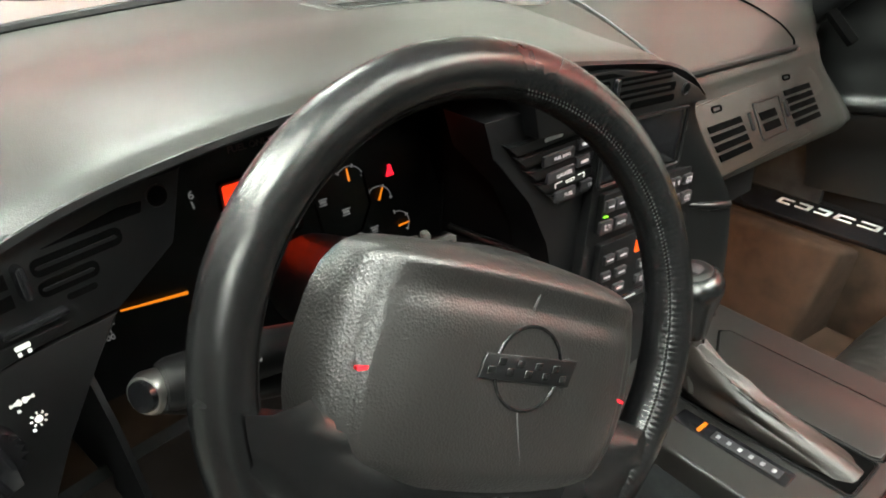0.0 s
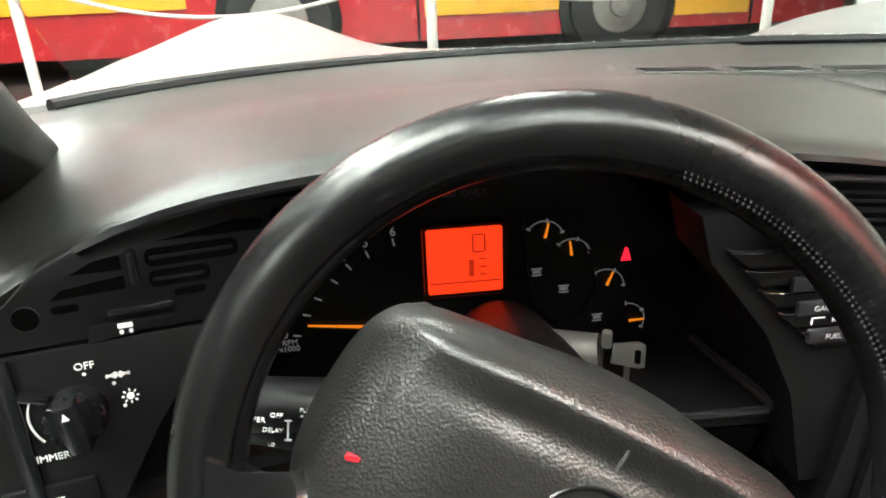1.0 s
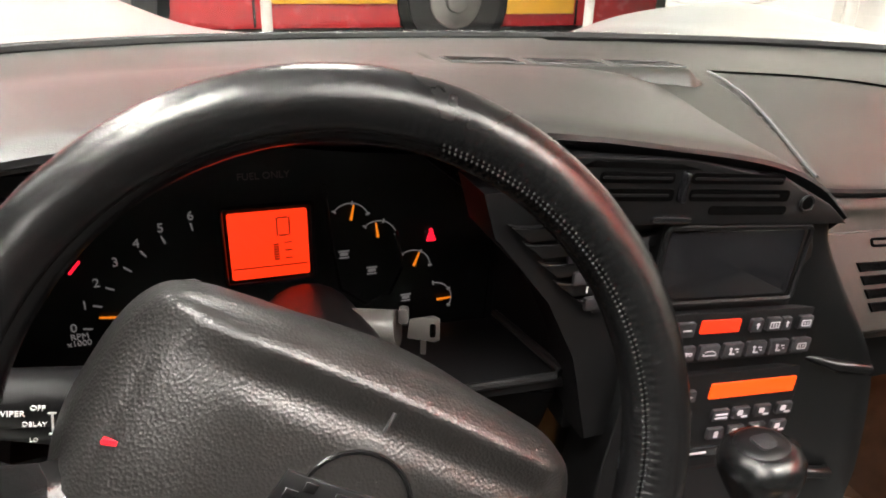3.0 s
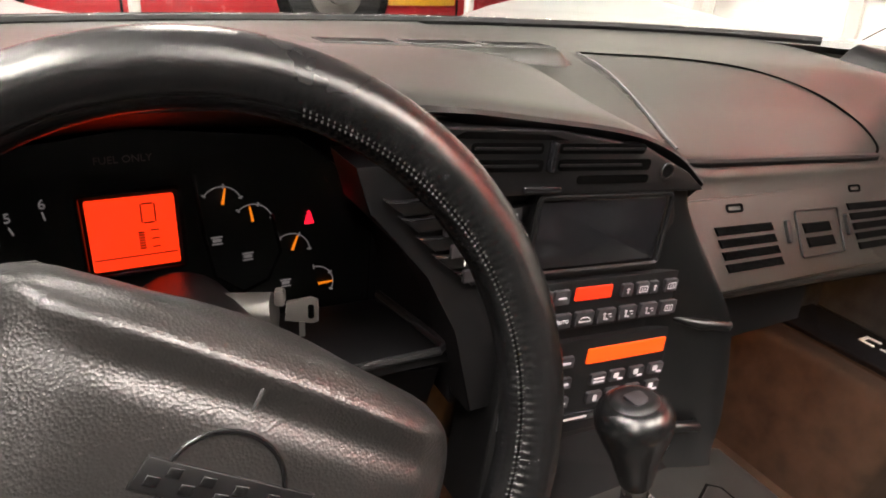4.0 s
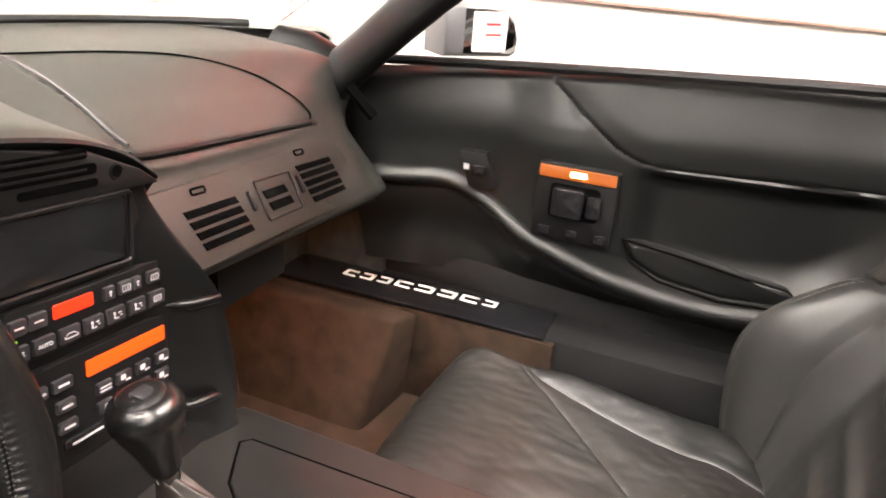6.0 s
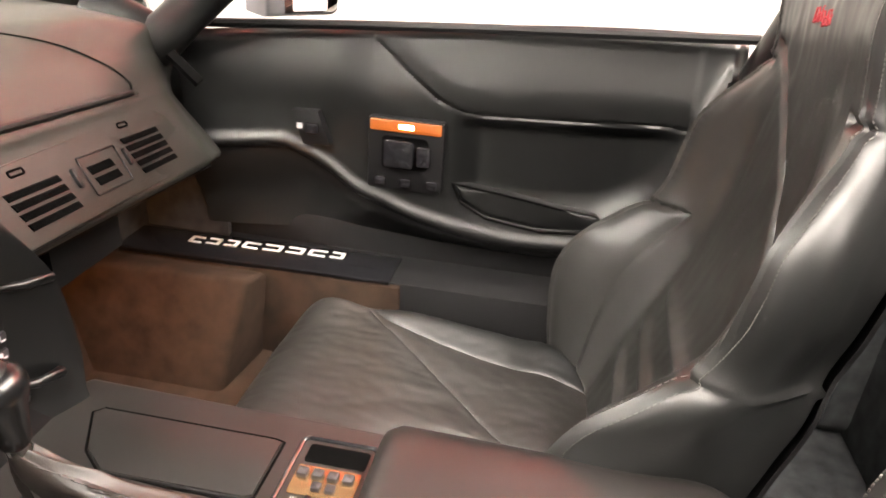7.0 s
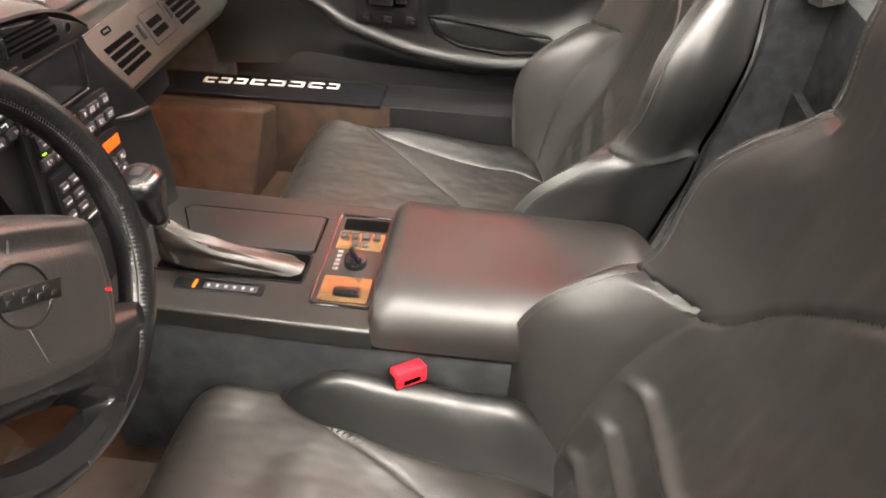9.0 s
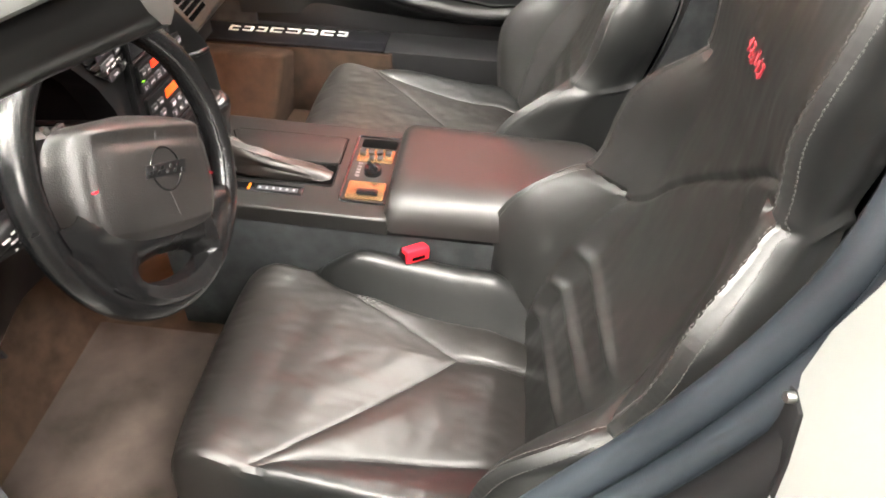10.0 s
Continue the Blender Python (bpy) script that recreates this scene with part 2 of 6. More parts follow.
def sheet(f, nu, nv, thick=0.004, keep=None):
    """A surface f(u, v) for u, v in 0..1, given a thickness. keep(u, v): which cells belong to it."""
    P = [[Vector(f(i / nu, j / nv)) for j in range(nv + 1)] for i in range(nu + 1)]
    bm = bmesh.new()
    top, low = {}, {}

    def vert(i, j):
        if (i, j) not in top:
            du = P[min(i + 1, nu)][j] - P[max(i - 1, 0)][j]
            dv = P[i][min(j + 1, nv)] - P[i][max(j - 1, 0)]
            nn = du.cross(dv)
            nn = nn.normalized() if nn.length > 1e-12 else Vector((0, 0, 1))
            top[i, j] = bm.verts.new(P[i][j])
            low[i, j] = bm.verts.new(P[i][j] - nn * thick)
        return top[i, j], low[i, j]

    cells = {(i, j) for i in range(nu) for j in range(nv) if keep is None or keep((i + 0.5) / nu, (j + 0.5) / nv)}
    for i, j in cells:
        q = [vert(i, j), vert(i + 1, j), vert(i + 1, j + 1), vert(i, j + 1)]
        bm.faces.new([a for a, _ in q])
        bm.faces.new([b for _, b in q[::-1]])
        for (di, dj), (a, b) in (((0, -1), (0, 1)), ((1, 0), (1, 2)), ((0, 1), (2, 3)), ((-1, 0), (3, 0))):
            if (i + di, j + dj) not in cells:
                bm.faces.new((q[b][0], q[a][0], q[a][1], q[b][1]))
    return bm


def merged(*bms):
    out = bmesh.new()
    for b in bms:
        me = bpy.data.meshes.new("tmp")
        b.to_mesh(me)
        b.free()
        out.from_mesh(me)
        bpy.data.meshes.remove(me)
    return out


def words(text, size, m, depth=0.0004, align="CENTER"):
    """Built-in lettering as a mesh in the (u, v) plane of m."""
    cu = bpy.data.curves.new("lettering", "FONT")
    cu.body, cu.size, cu.align_x, cu.align_y, cu.extrude, cu.resolution_u = text, size, align, "CENTER", depth, 3
    ob = bpy.data.objects.new("lettering", cu)
    scene.collection.objects.link(ob)
    me = bpy.data.meshes.new_from_object(ob)
    bm = bmesh.new()
    bm.from_mesh(me)
    bpy.data.objects.remove(ob)
    bpy.data.meshes.remove(me)
    bpy.data.curves.remove(cu)
    bm.transform(m)
    return bm


def at(m, u, v, w=0.0, turn=0.0):
    return m @ pose(u, v, w, 0, 0, turn)


def bars(m, rects, w=0.0005):
    """Plain bars: rectangles (u0, u1, v0, v1) in the plane of m."""
    return merged(*[prism(m, rrect(u0, u1, v0, v1, 0.0006, 2), 0, w) for u0, u1, v0, v1 in rects])


def smooth(a, b, x):
    t = max(0.0, min(1.0, (x - a) / (b - a)))
    return t * t * (3 - 2 * t)


def curve(x, knots):
    """A smooth line through (x, value) knots, in rising x."""
    if x <= knots[0][0]:
        return knots[0][1]
    for k in range(len(knots) - 1):
        (x0, y0), (x1, y1) = knots[k], knots[k + 1]
        if x <= x1:
            xm, ym = knots[k - 1] if k else (2 * x0 - x1, 2 * y0 - y1)
            xn, yn = knots[k + 2] if k + 2 < len(knots) else (2 * x1 - x0, 2 * y1 - y0)
            t, h = (x - x0) / (x1 - x0), x1 - x0
            m0, m1 = (y1 - ym) / (x1 - xm) * h, (yn - y0) / (xn - x0) * h
            return (2 * t**3 - 3 * t**2 + 1) * y0 + (t**3 - 2 * t**2 + t) * m0 + (-2 * t**3 + 3 * t**2) * y1 + (t**3 - t**2) * m1
    return knots[-1][1]


def poly(t, pts):
    """The point at t (0..1) of a smooth line through pts in space, evenly by index."""
    k = [i / (len(pts) - 1) for i in range(len(pts))]
    return Vector([curve(t, list(zip(k, [p[i] for p in pts]))) for i in range(3)])


FACE = frame3((0, 0.15, 0), (1, 0, 0), (0, 0, 1))   # the upright dash face, towards the seats

# ---- the hall ----
hall_floor = link("floor", box((-9, -8, -0.1), (9, 12, 0.0), 0), FLOORTILE)
tagged(hall_floor, "dark polished hall floor", "floor", kind="structure")
TRUCK_Y = 6.6
wall_n = thing("wall_north", "white ribbed metal hall wall", "wall", (3, 8, 0), kind="structure")
part("panel", box((-9, 9.0, 0), (9, 9.2, 4.2), 0), WALLPALE, wall_n)
for i in range(40):
    x = 1.2 + 0.2 * i
    part("rib", box((x, 8.94, 0), (x + 0.05, 9.0, 4.2), 0.01), WALLPALE, wall_n)
wall_e = thing("wall_east", "white hall wall with thin rails and added coloured boards", "wall", (3.2, 0, 0), kind="structure")
part("panel", box((3.2, -8, 0), (3.4, 4.95, 2.3), 0), WALLWHITE, wall_e)
part("far_panel", box((8.8, 4.95, 0), (9.0, 9, 4.2), 0), WALLPALE, wall_e, "pale wall of the bay beyond")
part("bay_return", box((3.4, 4.75, 0), (9.0, 4.95, 4.2), 0), WALLPALE, wall_e, "pale wall of the bay beyond")
hall_door = part("door_leaf", box((3.176, 2.20, 0.01), (3.198, 3.16, 2.05), 0.004), WALLWHITE, wall_e, "white painted panel door")
for y0, y1 in ((2.30, 2.62), (2.74, 3.06)):
    for z0, z1 in ((0.15, 0.66), (0.80, 1.30), (1.42, 1.95)):
        part("door_panel", box((3.170, y0, z0), (3.178, y1, z1), 0.003), WALLWHITE, hall_door)
for y0, y1, z0, z1 in ((2.12, 2.195, 0, 2.12), (3.165, 3.24, 0, 2.12), (2.12, 3.24, 2.055, 2.125)):
    part("door_casing", box((3.168, y0, z0), (3.199, y1, z1), 0.006), POSTWHITE, wall_e)
part("upper_panel", box((3.2, -8, 2.3), (3.4, 4.95, 3.65), 0), WALLPALE, wall_e, "pale upper wall")
# unseen board, added to tint reflections inside the car red
part("red_reflector", box((3.16, -3.4, 1.9), (3.196, 2.0, 3.6), 0.01), REDREFLECT, wall_e, "unseen red board added for red reflections")
part("top_band", box((3.2, -8, 3.65), (3.4, 4.95, 4.2), 0), WALLPALE, wall_e, "pale top band")
# likewise unseen, added for the orange reflections on the console
part("orange_reflector", box((3.16, -3.4, 3.62), (3.196, 2.4, 4.18), 0.01), ORANGEREFLECT, wall_e, "unseen orange board added for orange reflections")
for z in (0.80, 1.22):
    part("rail", box((3.17, -8, z), (3.2, 2.11, z + 0.014), 0.004), surface("brown_rail_paint", (0.30, 0.20, 0.16), 0.5), wall_e)
# unseen walls and ceiling, made dark so little light bounces into the car
wall_w = link("wall_west", box((-7.8, -8, 0), (-7.6, 12, 4.2), 0), WALLDARK)
tagged(wall_w, "unseen hall wall, dark to limit bounce light", "wall", kind="structure")
wall_s = link("wall_south", box((-9, -8.2, 0), (9, -8, 4.2), 0), WALLDARK)
tagged(wall_s, "unseen hall wall, dark to limit bounce light", "wall", kind="structure")
ceil_ob = link("ceiling", box((-9, -8, 4.2), (9, 12, 4.3), 0), CEIL)
tagged(ceil_ob, "unseen hall ceiling, dark to limit bounce light", "ceiling", kind="structure")
# unseen panels, set where their light and highlights suit the cabin
lamp = None
for x, y in [(-1.8, -0.9), (2.35, -2.6), (-6.2, 2.6), (-2.4, 1.5), (-2.7, 4.6), (0.4, 4.1), (0.4, -2.5), (-3.4, -3.4)]:
    if lamp is None:
        lamp = thing("ceiling_light", "unseen white light panel, placed to light the car", "ceiling light", (x, y, 4.2), "ceiling lights")
        part("frame", box((x - 0.60, y - 0.95, 4.1), (x + 0.60, y + 0.95, 4.2), 0.01), POSTWHITE, lamp)
        part("diffuser", box((x - 0.55, y - 0.9, 4.085), (x + 0.55, y + 0.9, 4.099), 0), PANELLIGHT, lamp)
    else:
        copy_thing(lamp, Matrix.Translation((x, y, 4.2)))

# red and yellow truck behind the rope
truck = thing("fire_truck", "dark red fire truck with a yellow stripe", "truck", (-1.5, TRUCK_Y, 0))
part("lower_body", box((-5.6, TRUCK_Y, 0.20), (4.25, TRUCK_Y + 2.2, 2.6), 0.05), TRUCKRED, truck)
for x0, x1, z0, z1 in ((-5.6, -2.0, 0.60, 0.75), (0.12, 1.38, 0.43, 0.60), (2.50, 3.24, 0.33, 0.60)):
    part("stripe", box((x0, TRUCK_Y - 0.03, z0), (x1, TRUCK_Y + 0.05, z1), 0.01), TRUCKYELLOW, truck, "yellow painted locker stripe")
for x in (0.06, 1.42, 2.46, 3.28):
    part("locker_joint", box((x - 0.012, TRUCK_Y - 0.006, 0.22), (x + 0.012, TRUCK_Y + 0.02, 2.5), 0.002), DARK, truck)
for x in (-1.2, 1.94):
    wm = frame3((x, TRUCK_Y - 0.03, 0.46), (1, 0, 0), (0, 0, 1))
    arch = part("wheel_arch", disc(wm, 0.56, 0.56, -0.25, 0.002, 36), DARK, truck, "black wheel arch")
    wh = part("wheel", disc(wm, 0.46, 0.46, -0.22, 0.05, 40, 0.05), RUBBER, truck, "black tyre")
    part("rim", disc(wm, 0.26, 0.26, 0.03, 0.07, 28, 0.02), STEEL, wh, "grey wheel disc")
    part("hub", disc(wm, 0.11, 0.11, 0.05, 0.14, 20, 0.02), STEEL, wh)


def stanchion():
    s = thing("stanchion", "white barrier post on a round foot", "barrier post", (0, 0, 0), "barrier posts")
    part("foot", merged(disc(frame3((0, 0, 0), (1, 0, 0), (0, 1, 0)), 0.17, 0.17, 0, 0.05, 28, 0.02)), POSTWHITE, s)
    part("post", tube([(0, 0, 0.04), (0, 0, 0.95)], 0.035, 16), POSTWHITE, s)
    part("cap", tube([(0, 0, 0.95), (0, 0, 1.0)], [0.05, 0.04], 16), POSTWHITE, s)
    return s


POSTS = [(-2.62, 4.75), (0.0, 4.6), (2.28, 4.55), (3.05, 3.0)]
s0 = stanchion()
s0.matrix_basis = Matrix.Translation((*POSTS[0], 0))
for p in POSTS[1:]:
    copy_thing(s0, Matrix.Translation((*p, 0)))
for a, b in zip(POSTS, POSTS[1:]):
    pts = [(a[0] + (b[0] - a[0]) * k / 16, a[1] + (b[1] - a[1]) * k / 16, 0.93 - 0.28 * (1 - (k / 8 - 1) ** 2)) for k in range(17)]
    tagged(link("barrier_rope", tube(pts, 0.013, 8), POSTWHITE), "sagging white barrier rope between posts", "rope", "barrier ropes")

# ---- the car's outside ----
car = thing("sports_car", "white sports car body with its doorway open", "car", (0, 0, 0))


def roll_z(x):
    return -0.020 * x


def ws_y(x):
    return 0.725 - 0.32 * x * x - 0.85 * x**6


def hood(u, v):
    x = -0.88 + 1.76 * u
    y0 = ws_y(min(max(x, -0.74), 0.74)) + 0.03
    y = y0 + (1.95 - y0) * v
    hump = 0.085 * math.exp(-((abs(x) - 0.62) / 0.16) ** 2) * smooth(0.0, 0.35, v) * (1 - smooth(0.5, 1.0, v) * 0.7)
    side = -0.5 * max(0, abs(x) - 0.78) - 0.25 * smooth(0.82, 0.88, abs(x))
    return (x, y, 0.86 + roll_z(x) - 0.10 * v - 0.14 * v * v + hump + side)


part("hood", sheet(hood, 60, 40, 0.01), WHITEPAINT, car, "glossy white clamshell hood")
for s in (-1, 1):
    # windshield pillar: painted outside, trimmed inside
    base, head = (Vector((0.665, 0.335, 0.78)), Vector((0.57, -0.16, 1.14))) if s > 0 else (Vector((-0.715, 0.345, 0.82)), Vector((-0.605, -0.16, 1.105)))
    pts = [base + (head - base) * k / 8 + Vector((0, 0, 0.022 * math.sin(math.pi * k / 8))) for k in range(9)]
    part("pillar_trim", tube(pts, [0.050] + [0.045] * 8, 16, squash=0.62), VINYL, car, "black grained pillar trim")
    part("pillar_seal", tube([p + Vector((0.036 * s, 0.0, 0.012)) for p in pts], 0.012, 8), RUBBER, car)
    part("pillar_skin", tube([p + Vector((0.045 * s, 0.012, 0.022)) for p in pts], 0.026, 12, squash=0.7), WHITEPAINT, car, "white painted outer pillar")
part("pillar_foot", tube([(0.648, 0.325, 0.765), (0.672, 0.37, 0.787), (0.684, 0.42, 0.806), (0.682, 0.475, 0.822)], [0.040, 0.048, 0.044, 0.030], 16, squash=0.7), VINYL, car, "black moulded foot of the pillar")
part("header", tube([(-0.56, -0.16, 1.145), (-0.3, -0.11, 1.165), (0, -0.09, 1.17), (0.3, -0.11, 1.165), (0.56, -0.16, 1.145)], 0.028, 12, squash=0.7), VINYL, car, "black windshield header")


def pane(u, v):
    x = (-0.70 + 1.40 * u) * (1 - 0.18 * v)
    y = (ws_y(-0.70 + 1.40 * u) + 0.005) * (1 - v) + (-0.09 - 0.2 * x * x) * v
    return (x, y, (0.865 + roll_z(x)) * (1 - v) + 1.17 * v + 0.03 * math.sin(math.pi * v))


ws = part("windshield", sheet(pane, 24, 12, 0.004), glass("windshield_glass"), car, "clear curved windshield")
ws.visible_shadow = False
# cowl seal along the glass
part("cowl_seal", tube([(-0.72 + 1.385 * k / 40, ws_y(-0.72 + 1.385 * k / 40) + 0.006, 0.860 + roll_z(-0.72 + 1.385 * k / 40)) for k in range(41)], 0.007, 8), RUBBER, car)

# ---- dashboard ----
dash = thing("dashboard", "black grained vinyl dashboard with round brow over the gauges", "dashboard", (0, 0.3, 0.5))
BROW = [(-0.74, 0.755), (-0.70, 0.79), (-0.66, 0.822), (-0.58, 0.862), (-0.494, 0.880), (-0.35, 0.888), (-0.2, 0.876), (-0.116, 0.863), (-0.03, 0.846), (0.02, 0.825), (0.056, 0.797)]
BROW_Y = [(-0.74, 0.10), (-0.66, 0.135), (-0.5, 0.148), (-0.35, 0.150), (-0.2, 0.148), (0.0, 0.148), (0.056, 0.152)]


def brow_z(x):
    return curve(x, BROW)


def brow_y(x):
    return curve(x, BROW_Y)


def top_pad(u, v):
    x = -0.74 + 0.796 * u
    y0, y1 = ws_y(max(x, -0.735)) - 0.004, brow_y(x)
    z0, z1 = 0.858 + roll_z(x), brow_z(x)
    e = smooth(0.93, 1.0, v)
    return (x, y0 + (y1 - y0) * v + 0.012 * e * e, z0 + (z1 - z0) * smooth(0.22, 1, v) + 0.012 * math.sin(math.pi * v) * smooth(0.3, 0.7, v) - 0.005 * e)


part("top_pad", sheet(lambda u, v: top_pad(1 - u, v), 90, 50, 0.006), DASH, dash, "grey-black vinyl top pad with a soft sheen")


def pas(x):
    """The passenger side's section at x: points from the glass down to the lower edge."""
    d = x - 0.08
    f = 0.008 * smooth(0.07, 0.13, x)
    return [(ws_y(min(x, 0.735)) - 0.005, 0.855 + roll_z(x)), (0.475 - 0.33 * max(0, x - 0.1) ** 2 - 0.05 * d, 0.850 - 0.04 * d - 0.02 * d * d),
            (0.30 + 0.02 * d, 0.818 - 0.085 * d), (0.212 - f + 0.135 * d, 0.790 - 0.115 * d), (0.198 - f + 0.135 * d, 0.768 - 0.115 * d), (0.160 - f + 0.095 * d, 0.686 - 0.125 * d), (0.185 + 0.105 * d, 0.672 - 0.135 * d), (0.30 + 0.1 * d, 0.655 - 0.135 * d)]


def pas_at(x, v):
    k = pas(x)
    s = v * (len(k) - 1)
    i = min(int(s), len(k) - 2)
    f = s - i
    lin = Vector((x, k[i][0] + (k[i + 1][0] - k[i][0]) * f, k[i][1] + (k[i + 1][1] - k[i][1]) * f))
    kn = [j / (len(k) - 1) for j in range(len(k))]
    sm = Vector((x, curve(v, list(zip(kn, [q[0] for q in k]))), curve(v, list(zip(kn, [q[1] for q in k])))))
    return sm * 0.8 + lin * 0.2


def pas_pad(u, v):
    x1 = curve(v, [(0, 0.70), (0.3, 0.69), (0.43, 0.668), (0.6, 0.648), (0.75, 0.632), (1, 0.60)])
    x = -0.03 + (x1 + 0.03) * u
    p = pas_at(x, v)
    e = smooth(0.78, 1.0, u)                      # the end turns away towards the door
    p.y += 0.040 * e * e * smooth(0.2, 0.45, v) * (1 - 0.6 * smooth(0.55, 0.75, v))
    p.z -= 0.02 * e * e * (1 - v)
    # recessed seam of the airbag door
    d1 = abs(v - 3 / 7 + 0.012) if 0.09 < x < 0.47 else 1
    sx = 0.157 - 0.057 * smooth(1 / 7, 3 / 7, v) - 0.01
    d2 = abs(x - sx) * 1.6 if 1 / 7 < v < 3 / 7 else 1
    p.z -= 0.005 * math.exp(-(d1 / 0.010) ** 2) + 0.004 * math.exp(-(d2 / 0.004) ** 2)
    return p


part("passenger_pad", sheet(lambda u, v: pas_pad(1 - u, v), 150, 120, 0.008), DASH, dash, "grained vinyl passenger dash with airbag cover")
# airbag cover outline: a fine groove line laid as dark piping
edge = [pas_at(0.456, 0.412), pas_at(0.464, 0.400), pas_at(0.475, 0.37), pas_at(0.47, 0.30), pas_at(0.44, 0.22), pas_at(0.38, 0.165), pas_at(0.29, 0.145), pas_at(0.16, 0.14)]
part("airbag_seam", tube([poly(k / 40, edge) + Vector((0, -0.0004, 0.0006)) for k in range(41)], 0.0016, 6), DARK, dash, "thin dark seam round the airbag cover")
part("airbag_lip", tube([pas_at(0.085 + 0.37 * k / 12, 3 / 7 - 0.016) + Vector((0, -0.001, 0.0)) for k in range(13)], 0.0045, 8), PLASTIC, dash)
# the groove's highlight, painted as a pale line
part("airbag_end_seam", tube([pas_at(0.156 - 0.057 * smooth(0, 1, k / 10), 0.14 + 0.24 * k / 10) + Vector((0, -0.0005, 0.001)) for k in range(11)], 0.0017, 8), SEAM_AND_GLINT, dash)

# defroster grille on the top pad
def grille_patch(u0, u1, v0, v1, lift):
    """A patch lying on the pad, in the grille's slanting coordinates."""
    def f(u, v):
        p, q = u0 + (u1 - u0) * u, v0 + (v1 - v0) * v
        return (-0.04 + p, 0.465 - 0.17 * p + q, 0.8620 - 0.020 * p - 0.02 * q + lift)
    return f


grille_top = grille_patch(-0.146, 0.156, -0.030, 0.085, 0.0)


def grille_frame(u, v):
    """The grille's moulded frame, rolled down into the pad at its near edge and ends."""
    x, y, z = grille_top(u, v)
    return (x, y, z - 0.024 * (1 - smooth(0, 0.24, v)) - 0.012 * (smooth(0.94, 1, u) + 1 - smooth(0, 0.06, u)))


dg = part("defroster_grille", sheet(grille_frame, 60, 30, 0.008), DASH, dash)
for u0, u1 in ((-0.118, -0.040), (-0.024, 0.052), (0.068, 0.142)):
    part("grille_opening", sheet(grille_patch(u0, u1, 0.002, 0.048, 0.0012), 8, 3, 0.002), MESH, dg)
    for q in (0.012, 0.023, 0.034):
        part("slat", sheet(grille_patch(u0 + 0.002, u1 - 0.002, q, q + 0.003, 0.0022), 8, 1, 0.001), PLASTIC, dg)

# underside of the brow, down to the gauge face
def under(u, v):
    x = -0.60 + 0.655 * u
    y0, z0 = brow_y(x) + 0.006, brow_z(x) - 0.002
    deep = smooth(-0.60, -0.55, x) * (1 - smooth(-0.22, -0.17, x))
    y1 = 0.175 + 0.165 * deep
    z1 = brow_z(x) - 0.022 - 0.038 * deep
    return (x, y0 + (y1 - y0) * v, z0 + (z1 - z0) * v)


part("brow_lining", sheet(under, 70, 14, 0.004), PLASTIC, dash, "matt black lining under the brow")

# added filler box that stops light leaking in behind the lining
part("brow_light_stop", box((-0.60, 0.338, 0.70), (-0.12, 0.350, 0.858), 0.002), PLASTIC, dash)

# left switch and vent panel
LV = frame3((-0.6, 0.15, 0.80), (1, 0.2, 0), (0, 0.05, 1))
vent_l = part("driver_vent", prism(LV, [(-0.075, -0.004), (-0.075, 0.0), (-0.042, 0.022), (-0.021, 0.042), (0.019, 0.060), (0.068, 0.066), (0.128, 0.064), (0.112, 0.02), (0.070, -0.004)], -0.03, 0.0, 0.002), PLASTIC, dash)


# slots are black shapes on the panel; the hollow's shade is their colour
def slot(name, m, outline, parent, w=0.0006):
    part(name, prism(m, outline, -0.01, w), DARK, parent)


for q in ([(0.041, 0.048), (0.097, 0.0465), (0.099, 0.0525), (0.085, 0.054)], rrect(0.033, 0.083, 0.0335, 0.044, 0.004), [(-0.006, 0.0355), (0.0205, 0.0345), (0.0205, 0.043), (0.008, 0.042)],
          rrect(0.033, 0.066, 0.0215, 0.031, 0.004), [(-0.018, 0.0225), (0.0205, 0.0235), (0.0205, 0.031), (-0.012, 0.028)], rrect(0.045, 0.062, 0.0145, 0.0185, 0.002), rrect(-0.019, -0.005, 0.0145, 0.019, 0.002)):
    slot("vent_slot", LV, q, vent_l)
for v in (0.0388, 0.0262):
    part("louvre", prism(LV, rrect(0.035, 0.08 if v > 0.03 else 0.063, v - 0.001, v + 0.001, 0.001, 2), 0.0, 0.0014), PLASTIC, vent_l)
part("vent_lever", prism(LV, rrect(0.0238, 0.0292, 0.026, 0.046, 0.0026), 0, 0.007, 0.002), GLOSSY, vent_l)
part("thumb_wheel", prism(LV, rrect(0.008, 0.043, 0.009, 0.0135, 0.002), 0, 0.005, 0.0015), GLOSSY, vent_l)
for u, v, r in ((0.109, 0.052, 0.0062), (-0.032, 0.0145, 0.0068)):
    part("round_opening", disc(at(LV, u, v), r, r, -0.01, 0.0007, 20), DARK, vent_l)
    part("opening_ring", tube([at(LV, u + r * math.cos(a), v + r * math.sin(a)).translation for a in [2 * math.pi * k / 20 for k in range(20)]], 0.0008, 6, True), PLASTIC, vent_l)

sw = part("switch_panel", prism(LV, [(-0.078, -0.006), (0.069, -0.006), (0.02, -0.065), (-0.012, -0.125), (-0.09, -0.125)], -0.03, -0.001, 0.002), PLASTIC, dash)
part("panel_edge_trim", prism(LV, rrect(-0.056, -0.046, -0.125, -0.008, 0.002), -0.005, 0.003, 0.001), GLOSSY, sw)
part("traction_button", prism(LV, [(-0.005, -0.0065), (0.030, -0.0015), (0.043, 0.004), (-0.002, 0.005)][::1], -0.002, 0.0012, 0.0006), PLASTIC, sw)
